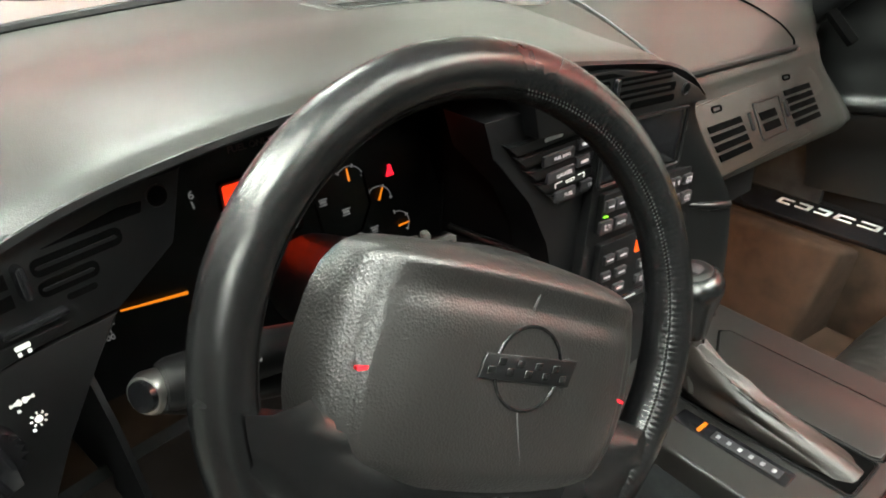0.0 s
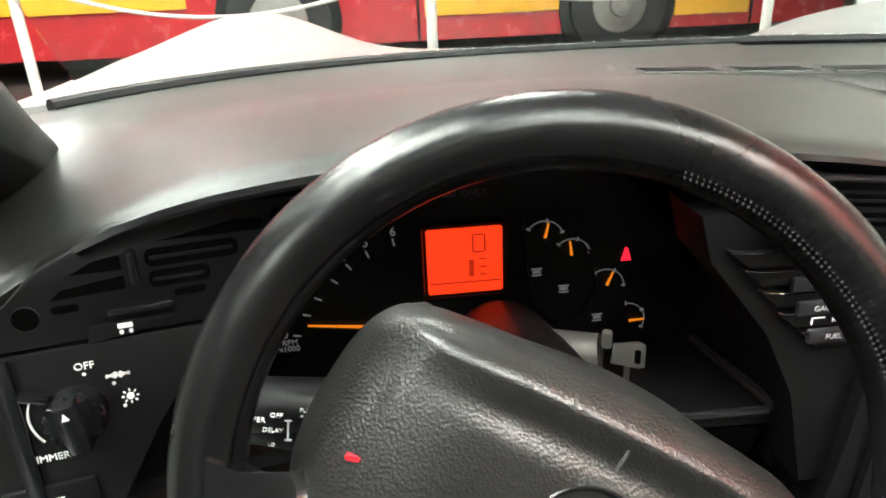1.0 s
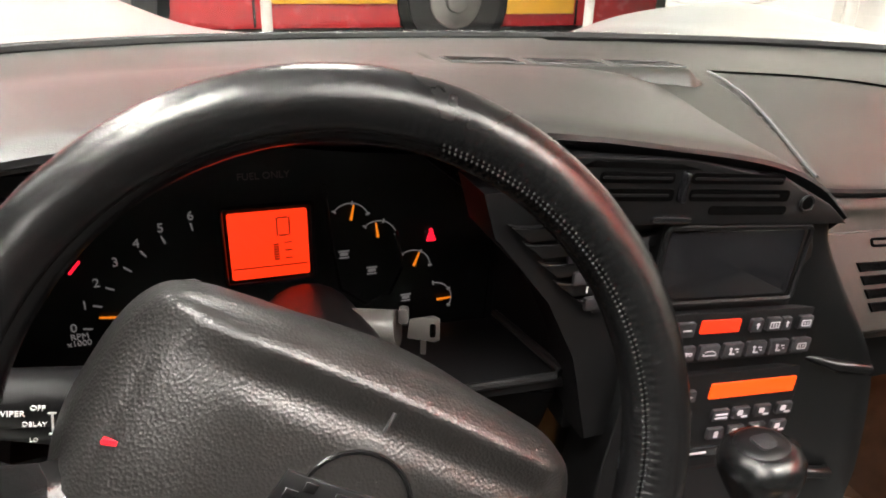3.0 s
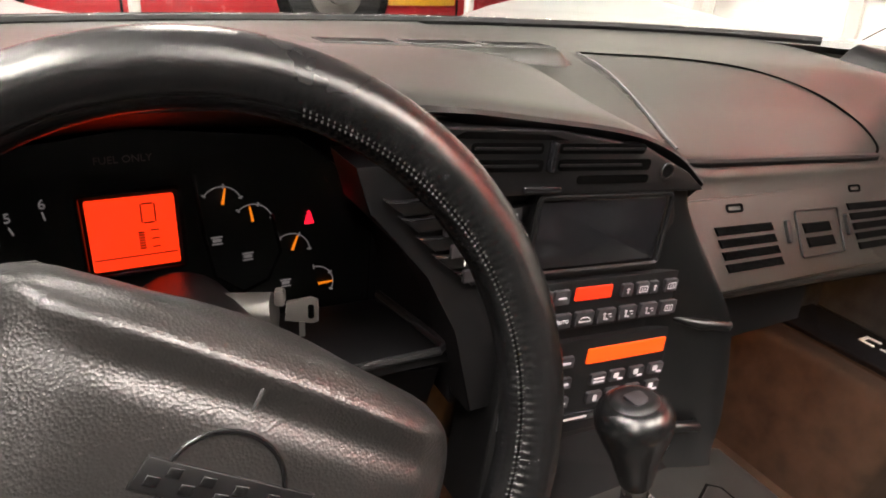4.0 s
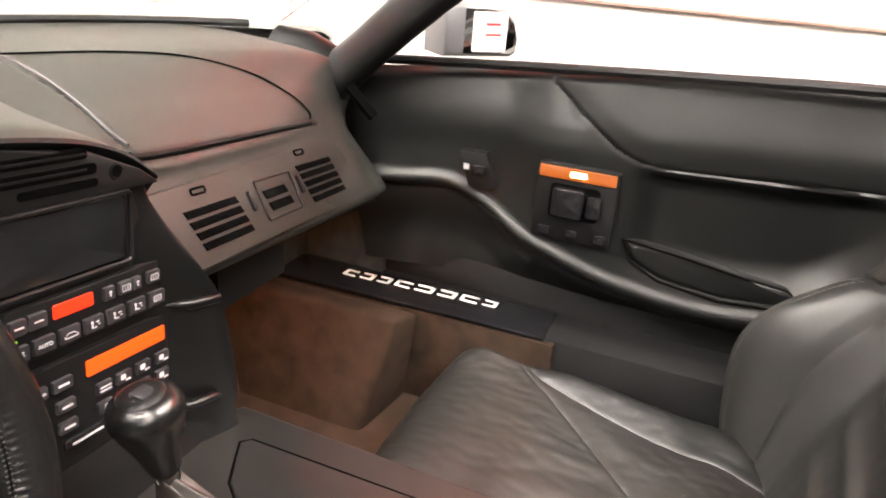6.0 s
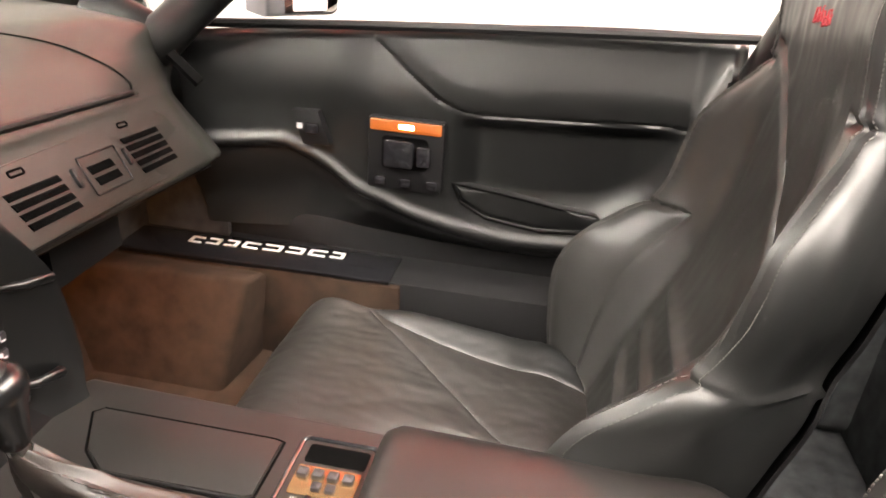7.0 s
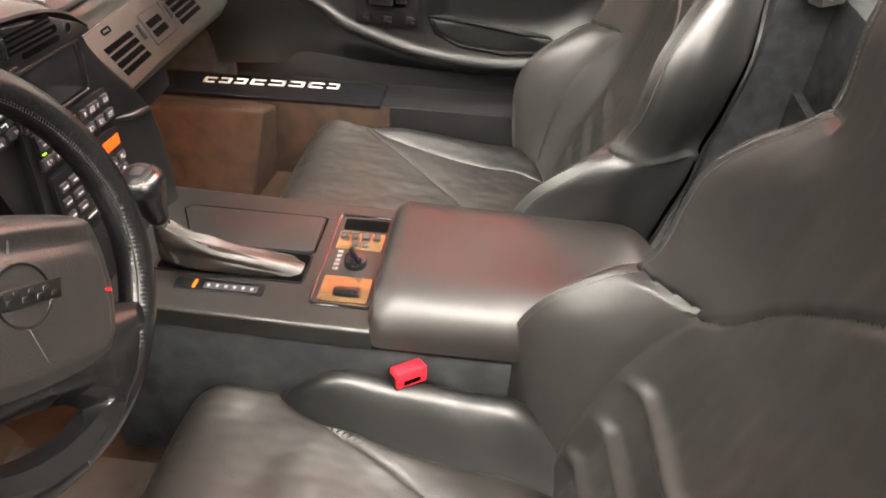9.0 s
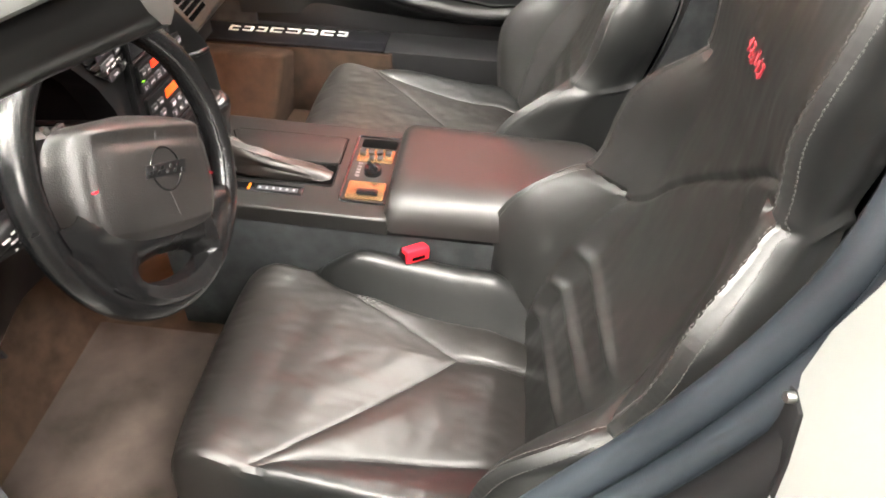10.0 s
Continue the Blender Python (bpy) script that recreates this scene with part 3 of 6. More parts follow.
part("traction_icon", merged(prism(LV, rrect(0.012, 0.020, 0.0005, 0.0035, 0.001), 0.001, 0.0018), prism(LV, rrect(0.0125, 0.0145, -0.003, -0.0005, 0.0006), 0.001, 0.0018), prism(LV, rrect(0.0175, 0.0195, -0.003, -0.0005, 0.0006), 0.001, 0.0018)), INK, sw)
KN = at(LV, -0.019, -0.047, 0.0, 8)
knob = part("headlight_knob", disc(KN, 0.0165, 0.0165, -0.002, 0.012, 36, 0.004), GLOSSY, sw)
part("knob_grip", prism(KN, [(-0.0055, -0.0155), (0.0055, -0.0155), (0.0075, 0.0), (0.0055, 0.0155), (-0.0055, 0.0155), (-0.0075, 0.0)], 0.008, 0.022, 0.003), GLOSSY, knob)
part("pointer", prism(KN, [(-0.002, 0.008), (0.002, 0.008), (0, 0.0125)], 0.02, 0.0225), INK, knob)
part("dimmer_lever", prism(at(LV, -0.038, -0.0315, 0, -20), rrect(-0.008, 0.008, -0.002, 0.002, 0.0015), 0, 0.007, 0.001), GLOSSY, sw)
part("lettering_off", words("OFF", 0.0062, at(LV, -0.010, -0.019, 0.0005)), INK, sw)
part("lettering_dimmer", words("DIMMER", 0.0062, at(LV, -0.040, -0.073, 0.0005)), INK, sw)
part("dot_marks", merged(*[disc(at(LV, u, v), 0.0010, 0.0010, 0, 0.0008, 10) for u, v in ((-0.011, -0.024), (0.003, -0.033), (0.006, -0.0485))]), INK, sw)
part("dimmer_arc", tube([at(LV, -0.019 + 0.0255 * math.cos(radians(a)), -0.047 + 0.0255 * math.sin(radians(a)), 0.0004).translation for a in range(150, 222, 6)], 0.0007, 6), INK, sw)
part("sun_icon", merged(disc(at(LV, 0.010, -0.043), 0.0022, 0.0022, 0, 0.0008, 12), *[prism(at(LV, 0.010, -0.043, 0, 45 * k), rrect(0.0032, 0.0048, -0.0004, 0.0004, 0.0002, 2), 0, 0.0008) for k in range(8)]), INK, sw)
part("park_lamp_icon", merged(*[prism(at(LV, 0.006 + s * 0.0045, -0.028, 0, a), rrect(-0.002, 0.002, -0.0004, 0.0004, 0.0002, 2), 0, 0.0008) for s in (-1, 1) for a in (-25, 0, 25)], *[disc(at(LV, 0.006 + s * 0.0015, -0.028), 0.0014, 0.002, 0, 0.0008, 12) for s in (-1, 1)]), INK, sw)
fog = part("fog_button", prism(LV, rrect(-0.070, -0.018, -0.115, -0.091, 0.003), -0.002, 0.002, 0.001), PLASTIC, sw)
part("fog_icon", bars(at(LV, 0, 0, 0.002), [(-0.049, -0.044, -0.106, -0.099), (-0.042, -0.037, -0.1005, -0.0995), (-0.042, -0.037, -0.1035, -0.1025), (-0.042, -0.037, -0.1065, -0.1055)]), INK, fog)
# knee panel below the driver's side
part("knee_panel", sheet(lambda u, v: (-0.72 + 0.56 * u, 0.165 + 0.040 * smooth(0.5, 0.75, u) + 0.08 * v + 0.05 * math.sin(math.pi * u), 0.66 - 0.010 * smooth(0.5, 0.7, u) - 0.20 * v), 20, 10, 0.01), PLASTIC, dash, "black lower knee panel")
part("side_return", prism(frame3((-0.552, 0.16, 0.70), (-0.15, 1, 0), (0, 0, 1)), [(-0.03, -0.07), (0.19, -0.05), (0.19, 0.11), (0.06, 0.13), (0.0, 0.02)], -0.004, 0.0), PLASTIC, dash)

# gauge cluster
cluster = thing("gauge_cluster", "dark gauge cluster with lit red display and orange needles", "gauge cluster", (-0.37, 0.318, 0.66))
GC = frame3((0, 0.322, 0), (1, 0, 0), (0, 0, 1))
part("face", prism(GC, [(-0.60, 0.62), (-0.165, 0.62), (-0.165, 0.70), (-0.19, 0.775), (-0.24, 0.815), (-0.36, 0.83), (-0.46, 0.82), (-0.54, 0.76), (-0.60, 0.68)], -0.02, 0.0), PLASTIC, cluster)
LC = at(GC, -0.0058, 0.002)
lcd = part("speed_display", prism(LC, rrect(-0.3955, -0.332, 0.718, 0.776, 0.002), 0, 0.0035, 0.0008), LCD, cluster, "glowing red speed display")
part("display_rule", bars(at(LC, 0, 0, 0.0035), [(-0.394, -0.3335, 0.7278, 0.7285)]), LCDDIM, lcd)
part("digit", merged(*[prism(at(LC, 0, 0, 0.0035), rrect(*r, 0.0003, 2), 0, 0.0005) for r in ((-0.3575, -0.3565, 0.755, 0.7705), (-0.3475, -0.3465, 0.755, 0.7705), (-0.356, -0.348, 0.7545, 0.7555), (-0.356, -0.348, 0.770, 0.771))]), LCDDIM, lcd)
part("fuel_bars", bars(at(LC, 0, 0, 0.0035), [(-0.361, -0.356, 0.7335 + 0.0022 * k, 0.7347 + 0.0022 * k) for k in range(7)] + [(-0.352, -0.3455, a, a + 0.0008) for a in (0.734, 0.741, 0.748)]), LCDDIM, lcd)
part("display_bezel", tube([at(LC, u, v, 0.002).translation for u, v in rrect(-0.400, -0.3275, 0.713, 0.781, 0.004)], 0.0018, 6, True), GLOSSY, cluster)
tach = part("tachometer", merged(*[prism(at(GC, u, v, 0, a), rrect(-0.0034, 0.0034, -0.0006, 0.0006, 0.0003, 2), 0, 0.0008) for u, v, a in ((-0.515, 0.691, 170), (-0.505, 0.71, 165), (-0.494, 0.724, 155), (-0.479, 0.739, 140), (-0.466, 0.751, 125), (-0.45, 0.761, 110), (-0.428, 0.77, 100))]), GLOWPRINT, cluster)
for s, u, v in (("0", -0.525, 0.693), ("1", -0.514, 0.712), ("2", -0.503, 0.73), ("3", -0.487, 0.746), ("4", -0.47, 0.76), ("5", -0.451, 0.771), ("6", -0.428, 0.779), ("RPM", -0.522, 0.685), ("x1000", -0.523, 0.679)):
    part("numeral", words(s, 0.0105 if len(s) == 1 else 0.0072, at(GC, u, v, 0.0005)), GLOWPRINT, tach)
part("needle", prism(at(GC, -0.505, 0.701, 0.002, -6.8), [(0.0, -0.0006), (0.056, -0.0014), (0.056, 0.0014), (0.0, 0.0006)], 0, 0.0012), NEEDLE, tach, "glowing orange needle")
part("needle_hub", disc(at(GC, -0.428, 0.694), 0.011, 0.011, 0, 0.006, 24, 0.002), PLASTIC, tach)
for (u, v, a0, na) in ((-0.302, 0.762, 40, 78), (-0.278, 0.744, 30, 98), (-0.247, 0.713, 20, 68), (-0.226, 0.678, -10, 2)):
    g = part("small_gauge", tube([at(GC, u + 0.0165 * math.cos(radians(a)), v + 0.0165 * math.sin(radians(a)), 0.0006).translation for a in range(a0 - 25, a0 + 110, 9)], 0.0005, 5), GLOWPRINT, cluster)
    part("gauge_ticks", merged(*[prism(at(GC, u + 0.0165 * math.cos(radians(a)), v + 0.0165 * math.sin(radians(a)), 0, a), rrect(-0.002, 0.002, -0.0006, 0.0006, 0.0003, 2), 0, 0.0008) for a in (a0 - 20, a0 + 42, a0 + 104)]), GLOWPRINT, g)
    part("needle", prism(at(GC, u, v, 0.002, na), [(0.002, -0.0011), (0.0155, -0.0006), (0.0155, 0.0006), (0.002, 0.0011)], 0, 0.001), NEEDLE, g, "glowing orange needle")
    part("gauge_mark", bars(at(GC, u - 0.006, v - 0.031, 0.0003), [(-0.005, 0.005, 0.0035, 0.0048), (-0.0035, 0.0035, 0.0, 0.0028), (-0.0045, 0.0045, -0.0024, -0.0012)]), GLOWPRINT, g)
part("cluster_lettering", words("FUEL ONLY", 0.0080, at(GC, -0.370, 0.8075, 0.0006)), DIMINK, cluster)
part("cluster_lobe", tube([at(GC, u, v, 0.001).translation for u, v in ((-0.322, 0.79), (-0.318, 0.74), (-0.312, 0.70), (-0.29, 0.682), (-0.268, 0.69), (-0.256, 0.715), (-0.262, 0.75))], 0.0015, 6), GLOSSY, cluster)
part("belt_telltale", merged(disc(at(GC, -0.23, 0.7468), 0.0017, 0.0017, 0, 0.002, 12), prism(at(GC, -0.23, 0.7405), [(-0.0042, -0.0035), (0.0042, -0.0035), (0.0018, 0.0045), (-0.0018, 0.0045)], 0, 0.002)), REDLED, cluster, "lit red seat belt warning light")
part("redline_mark", prism(at(GC, -0.516, 0.745, 0.0, 48), rrect(-0.0065, 0.0065, -0.0010, 0.0010, 0.0006), 0, 0.001), REDLED, cluster, "lit red mark")
lens = part("cluster_lens", sheet(lambda u, v: (-0.56 + 0.375 * u, 0.300 - 0.02 * v, 0.645 + 0.165 * v), 4, 4, 0.002), glass("cluster_glass", 1.06), cluster, "clear cluster lens")
lens.visible_shadow = False

# information buttons stepping down beside the gauges
info = thing("trip_button_pod", "black stepped pod of white-lettered trip buttons", "button pod", (-0.17, 0.16, 0.76))
part("pod_body", prism(frame3((0, 0.165, 0), (1, 0, 0), (0, 0, 1)), [(-0.245, 0.835), (-0.10, 0.83), (-0.10, 0.62), (-0.150, 0.62), (-0.165, 0.70), (-0.19, 0.75), (-0.235, 0.80)], -0.05, 0.0, 0.002), PLASTIC, info)
IB = frame3((0, 0.160, 0), (1, 0, 0), (0, 0, 1))
for u, v in ((-0.227, 0.806), (-0.216, 0.7925), (-0.203, 0.7765), (-0.190, 0.7605), (-0.172, 0.7445)):
    st = part("button_step", prism(IB, [(u, v + 0.0065), (u + 0.006, v + 0.0045), (u + 0.016, v + 0.0035), (-0.104, v + 0.0035), (-0.104, v - 0.0060), (u + 0.014, v - 0.0060)], -0.02, 0.001, 0.0012), PLASTIC, info)
    part("step_edge", tube([IB @ Vector((u + a, v + b, 0.0008)) for a, b in ((0.0, 0.0065), (0.006, 0.0046), (0.016, 0.0036), (0.036, 0.0034))], [0.0009, 0.0008, 0.0006, 0.0003], 6), GLOSSY, st)
for u0, u1, v, t in ((-0.184, -0.145, 0.7865, "FUEL INFO"), (-0.178, -0.143, 0.7690, "GAUGES"), (-0.167, -0.140, 0.7475, "FUEL"), (-0.132, -0.112, 0.7475, "TRIP")):
    b = part("button", prism(IB, rrect(u0, u1, v - 0.0048, v + 0.0052, 0.0012), 0, 0.0035, 0.0008), BUTTON, info)
    part("button_lettering", words(t, 0.0052 if len(t) < 7 else 0.0044, at(IB, (u0 + u1) / 2 + 0.003, v, 0.0038)), SMALLINK, b)
for v in (0.7905, 0.7735):
    b = part("button", prism(IB, rrect(-0.140, -0.122, v - 0.0048, v + 0.0052, 0.0012), 0, 0.0035, 0.0008), BUTTON, info)
    part("button_mark", bars(at(IB, -0.131, v, 0.0035), [(-0.005, 0.005, -0.0016, 0.0012)]), SMALLINK, b)
part("pod_lettering", words("RESET", 0.0045, at(IB, -0.146, 0.7585, 0.001)), INK, info)
for u0, u1, ue in ((-0.166, -0.157, -0.1662), (-0.1365, -0.127, -0.128)):
    part("reset_bracket", merged(bars(at(IB, 0, 0, 0.001), [(u0, u1, 0.7605, 0.7613)]), bars(at(IB, 0, 0, 0.001), [(ue, ue + 0.001, 0.7560, 0.7610)])), INK, info)
part("upper_button_mark", bars(at(IB, -0.170, 0.806, 0.001), [(-0.012, 0.010, -0.0020, 0.0016)]), INK, info)

# centre stack
stack = thing("center_stack", "black plastic centre stack with vents, climate panel and radio", "dashboard console", (0, 0.15, 0.5))
CS = frame3((0, 0.150, 0.70), (1, 0, -0.09), (0, 0, 1))


def flank(u, v):
    z = 0.806 - 0.306 * v
    x0 = -0.002
    x1 = curve(0.80 - z, [(0, 0.046), (0.06, 0.078), (0.125, 0.110), (0.22, 0.127), (0.265, 0.124), (0.30, 0.140)])
    y = 0.156 - 0.034 * math.sin(math.pi * u * 0.5) ** 2 * smooth(0.02, 0.4, v) + 0.10 * smooth(0.8, 1.0, u) ** 2
    return (x0 + (x1 - x0) * u, y, z - 0.02 * u)


part("side_flank", sheet(lambda u, v: flank(1 - u, v), 24, 24, 0.01), VINYL, stack, "smooth black curved flank")
for v, w in ((-0.021, 0.05), (-0.128, 0.05)):
    part("ledge", merged(tube([CS @ Vector((0.042, v, 0.002)), CS @ Vector((0.06, v - 0.001, 0.018)), CS @ Vector((0.088, v - 0.003, 0.022)), CS @ Vector((0.10, v - 0.004, 0.0))], [0.003, 0.005, 0.006, 0.002], 10)), VINYL, stack)
part("stack_body", prism(CS, [(-0.122, 0.13), (-0.03, 0.120), (0.01, 0.10), (0.030, 0.05), (0.050, -0.14), (0.05, -0.20), (-0.13, -0.20), (-0.122, -0.05), (-0.122, 0.06)], -0.06, -0.004, 0.003), PLASTIC, stack)
cv = part("center_vent", prism(CS, [(-0.225, 0.144), (-0.115, 0.1415), (-0.03, 0.130), (0.018, 0.110), (0.040, 0.095), (-0.21, 0.096)], -0.03, 0.002, 0.002), PLASTIC, stack)
for q in (rrect(-0.115, -0.035, 0.126, 0.1335, 0.003), rrect(-0.113, -0.027, 0.1135, 0.122, 0.003), rrect(-0.094, -0.026, 0.1035, 0.110, 0.003), rrect(-0.185, -0.128, 0.126, 0.1335, 0.003), rrect(-0.182, -0.126, 0.1135, 0.122, 0.003), [(-0.20, 0.1362), (-0.108, 0.1356), (-0.125, 0.1395), (-0.19, 0.141)]):
    part("vent_slot", prism(CS, q, -0.01, 0.0028), DARK, cv)
for v in (0.1297, 0.1177):
    for u0, u1 in ((-0.112, -0.036), (-0.183, -0.130)):
        part("louvre", prism(CS, rrect(u0, u1, v - 0.0009, v + 0.0009, 0.0008, 2), 0.001, 0.0036), PLASTIC, cv)
part("vent_lever", prism(CS, rrect(-0.1232, -0.1185, 0.113, 0.135, 0.002), 0, 0.008, 0.002), GLOSSY, cv)
part("thumb_wheel", prism(CS, rrect(-0.140, -0.108, 0.0985, 0.103, 0.002), 0, 0.006, 0.0015), GLOSSY, cv)
part("round_opening", disc(at(CS, -0.008, 0.112), 0.0055, 0.0055, -0.01, 0.003, 20), DARK, cv)
part("opening_ring", tube([at(CS, -0.008 + 0.0058 * math.cos(a), 0.112 + 0.0058 * math.sin(a), 0.0025).translation for a in [2 * math.pi * k / 20 for k in range(20)]], 0.0012, 6, True), PLASTIC, cv)
part("blank_screen_panel", prism(CS, rrect(-0.118, 0.004, 0.036, 0.090, 0.003), -0.01, -0.0015, 0.001), GLOSSY, stack, "blank dark panel")
part("screen_frame", tube([at(CS, u, v, 0.0).translation for u, v in rrect(-0.121, 0.007, 0.033, 0.093, 0.004)], 0.0022, 6, True), PLASTIC, stack)


def key(m, u, v, w, h, parent, mark):
    b = part("button", prism(m, rrect(u - w / 2, u + w / 2, v - h / 2, v + h / 2, 0.0012, 3), 0.0, 0.004, 0.0007), BUTTON, parent)
    if isinstance(mark, str):
        part("button_lettering", words(mark, h * 0.36, at(m, u, v, 0.0042)), SMALLINK, b)
    else:
        part("button_mark", bars(at(m, u, v, 0.0041), mark), SMALLINK, b)


# small pictograms of the climate keys: car outline, seated airflow arrows, screens
CAR_ICON = [(-0.006, 0.006, -0.0024, -0.0016), (-0.006, -0.0052, -0.0024, 0.0002), (0.0052, 0.006, -0.0024, 0.0002), (-0.0035, 0.003, 0.0014, 0.0021), (-0.0048, -0.0034, 0.0002, 0.0014), (0.003, 0.0046, 0.0002, 0.0014)]
FLOW_ICON = [(-0.0042, -0.0018, 0.0012, 0.0034), (-0.0034, -0.002, -0.0030, 0.0012), (-0.0018, 0.0016, -0.0030, -0.0019), (0.0006, 0.0044, 0.0014, 0.0023), (0.0028, 0.0050, -0.0010, -0.0002)]
SCREEN_ICON = [(-0.0044, 0.0044, 0.0020, 0.0027), (-0.0044, -0.0037, -0.0022, 0.0020), (0.0037, 0.0044, -0.0022, 0.0020), (-0.0044, 0.0044, -0.0028, -0.0022), (-0.0018, -0.0010, -0.0014, 0.0012), (0.0010, 0.0018, -0.0014, 0.0012)]
ARROW_ICON = [(-0.0006, 0.0006, -0.0026, 0.0008), (-0.0018, 0.0018, 0.0008, 0.0016), (-0.0010, 0.0010, 0.0016, 0.0026)]
climate = thing("climate_panel", "black climate panel with red display and grey buttons", "climate control", (0, 0.15, 0.68))
CL = at(CS, 0, 0, 0.001)
part("face", prism(CL, rrect(-0.112, 0.041, -0.0175, 0.0255, 0.002), -0.004, 0.002, 0.001), PLASTIC, climate)
part("display", prism(CL, rrect(-0.0735, -0.0375, 0.0085, 0.0195, 0.001), 0.001, 0.0035, 0.0004), LCD, climate, "lit red display")
CL = at(CL, 0, 0, 0.0015)
for u, w in ((-0.104, 0.013), (-0.088, 0.015)):
    key(CL, u, 0.0135, w, 0.012, climate, [(-0.004, 0.004, -0.0005, 0.0008)])
for u, w, mark in ((-0.0225, 0.011, ARROW_ICON), (-0.006, 0.013, SCREEN_ICON), (0.0065, 0.009, ARROW_ICON), (0.0255, 0.014, SCREEN_ICON)):
    key(CL, u, 0.0135, w, 0.011, climate, mark)
for u in (-0.106, -0.084, -0.0615, -0.039, -0.0165, 0.006, 0.0285):
    key(CL, u, -0.0075, 0.0185, 0.0125, climate, "AUTO" if u == -0.084 else CAR_ICON if u == -0.0615 else SCREEN_ICON if u > 0.02 else FLOW_ICON)
part("indicator", prism(CL, rrect(-0.112, -0.106, 0.003, 0.0045, 0.0005, 2), 0.002, 0.004), GREENLED, climate, "small green light")

radio = thing("car_radio", "black car radio with orange display and rows of buttons", "radio", (0, 0.15, 0.58))
RD = at(CS, 0, 0, 0.001)
part("face", prism(RD, rrect(-0.106, 0.044, -0.121, -0.029, 0.002), -0.004, 0.002, 0.001), PLASTIC, radio)
part("display", prism(RD, rrect(-0.047, 0.0385, -0.0525, -0.0385, 0.0012), 0.001, 0.0035, 0.0004), ORANGE, radio, "lit orange display")
RD = at(RD, 0, 0, 0.0015)
duo = [(-0.0050, 0.0002, -0.0012, 0.0036), (-0.0002, 0.0058, -0.0036, -0.0020)]
for u in (-0.0315, -0.0105, 0.0115, 0.034):
    key(RD, u, -0.0685, 0.016, 0.0105, radio, [(-0.006, 0.006, 0.0008, 0.0022), (-0.006, 0.006, -0.0025, -0.001)] if u < -0.03 else duo)
    key(RD, u, -0.0865, 0.016, 0.0105, radio, [(-0.002, 0.002, -0.003, 0.003)] if u < -0.03 else duo)
for u, v, w in ((-0.092, -0.047, 0.015), (-0.071, -0.047, 0.018), (-0.093, -0.066, 0.014), (-0.069, -0.067, 0.017), (-0.092, -0.085, 0.014), (-0.068, -0.086, 0.017), (-0.092, -0.103, 0.014)):
    key(RD, u, v, w, 0.010, radio, [(-0.005, 0.005, -0.001, 0.001)])
part("tape_slot", prism(RD, rrect(-0.072, 0.036, -0.109, -0.100, 0.002), -0.001, 0.003, 0.0008), GLOSSY, radio)
part("slot_lettering", bars(at(RD, 0, 0, 0.003), [(-0.066, -0.035, -0.1055, -0.1035)]), SMALLINK, radio)
part("lower_stack_panel", prism(frame3((-0.02, 0.155, 0.575), (1, 0, -0.05), (0, 0.25, 1)), rrect(-0.10, 0.135, -0.09, 0.0, 0.004), -0.02, 0.0, 0.002), PLASTIC, stack, "plain black panel under the radio")

# passenger vents
pv = thing("passenger_vents", "black vent panel with slanted slots and adjusters", "air vent", (0.3, 0.19, 0.68))
def pas_face(x, z):
    """The point of the passenger dash's upright face at x and height z."""
    return min((pas_at(x, 0.5 + k / 1000) for k in range(300)), key=lambda p: abs(p.z - z))


V0, V1 = pas_face(0.13, 0.760), pas_face(0.43, 0.722)
V2, V3 = pas_face(0.26, 0.745), pas_face(0.26, 0.675)
PV = frame3(V0 - (V1 - V0).normalized() * 0.055, V1 - V0, V2 - V3)
PV = at(PV, 0, 0, 0.0022)
part("panel", prism(PV, [(-0.02, -0.003), (0.20, 0.003), (0.39, 0.006), (0.412, 0.003), (0.428, -0.006), (0.438, -0.022), (0.450, -0.075), (0.44, -0.088), (0.0, -0.088)], -0.03, 0.001, 0.003, 3), DASH, pv)
for (u0, u1, v0, v1, n) in ((0.036, 0.128, -0.072, -0.026, 4), (0.182, 0.235, -0.06, -0.030, 2), (0.288, 0.392, -0.070, -0.014, 5)):
    for k in range(n):
        b0 = v0 + (v1 - v0) * (k + 0.08) / n
        b1 = v0 + (v1 - v0) * (k + 0.78) / n
        sk = 0.03 * (b0 - v0) / 0.05 * 0.35
        part("vent_slot", prism(PV, [(u0 - sk, b0), (u1 - sk, b0), (u1 - sk - 0.003, b1), (u0 - sk - 0.003, b1)], -0.006, 0.0028), DARK, pv)
part("adjuster_frame", tube([at(PV, u, v, 0.002).translation for u, v in rrect(0.165, 0.252, -0.068, -0.020, 0.003)], 0.0012, 6, True), PLASTIC, pv)
for u in (0.146, 0.268):
    part("adjuster", prism(PV, rrect(u - 0.004, u + 0.004, -0.052, -0.028, 0.003), 0, 0.005, 0.0015), PLASTIC, pv)
for u, v in ((0.062, -0.012), (0.30, 0.0)):
    part("clip", tube([at(PV, u + a, v + b, 0.002).translation for a, b in rrect(-0.012, 0.012, -0.003, 0.003, 0.002)], 0.0012, 6, True), DARK, pv)
part("lower_lip", tube([Vector((0.11 + 0.455 * k / 10, 0.172 + 0.047 * k / 10, 0.676 - 0.062 * k / 10)) for k in range(11)], 0.005, 8), DASH, pv)
part("knee_bolster", sheet(lambda u, v: (0.10 + 0.50 * u, 0.182 + 0.043 * u + 0.26 * v, 0.670 - 0.064 * u - 0.03 * v - 0.02 * math.sin(math.pi * v)), 16, 10, 0.01), PLASTIC, dash, "dark underside of the passenger dash")
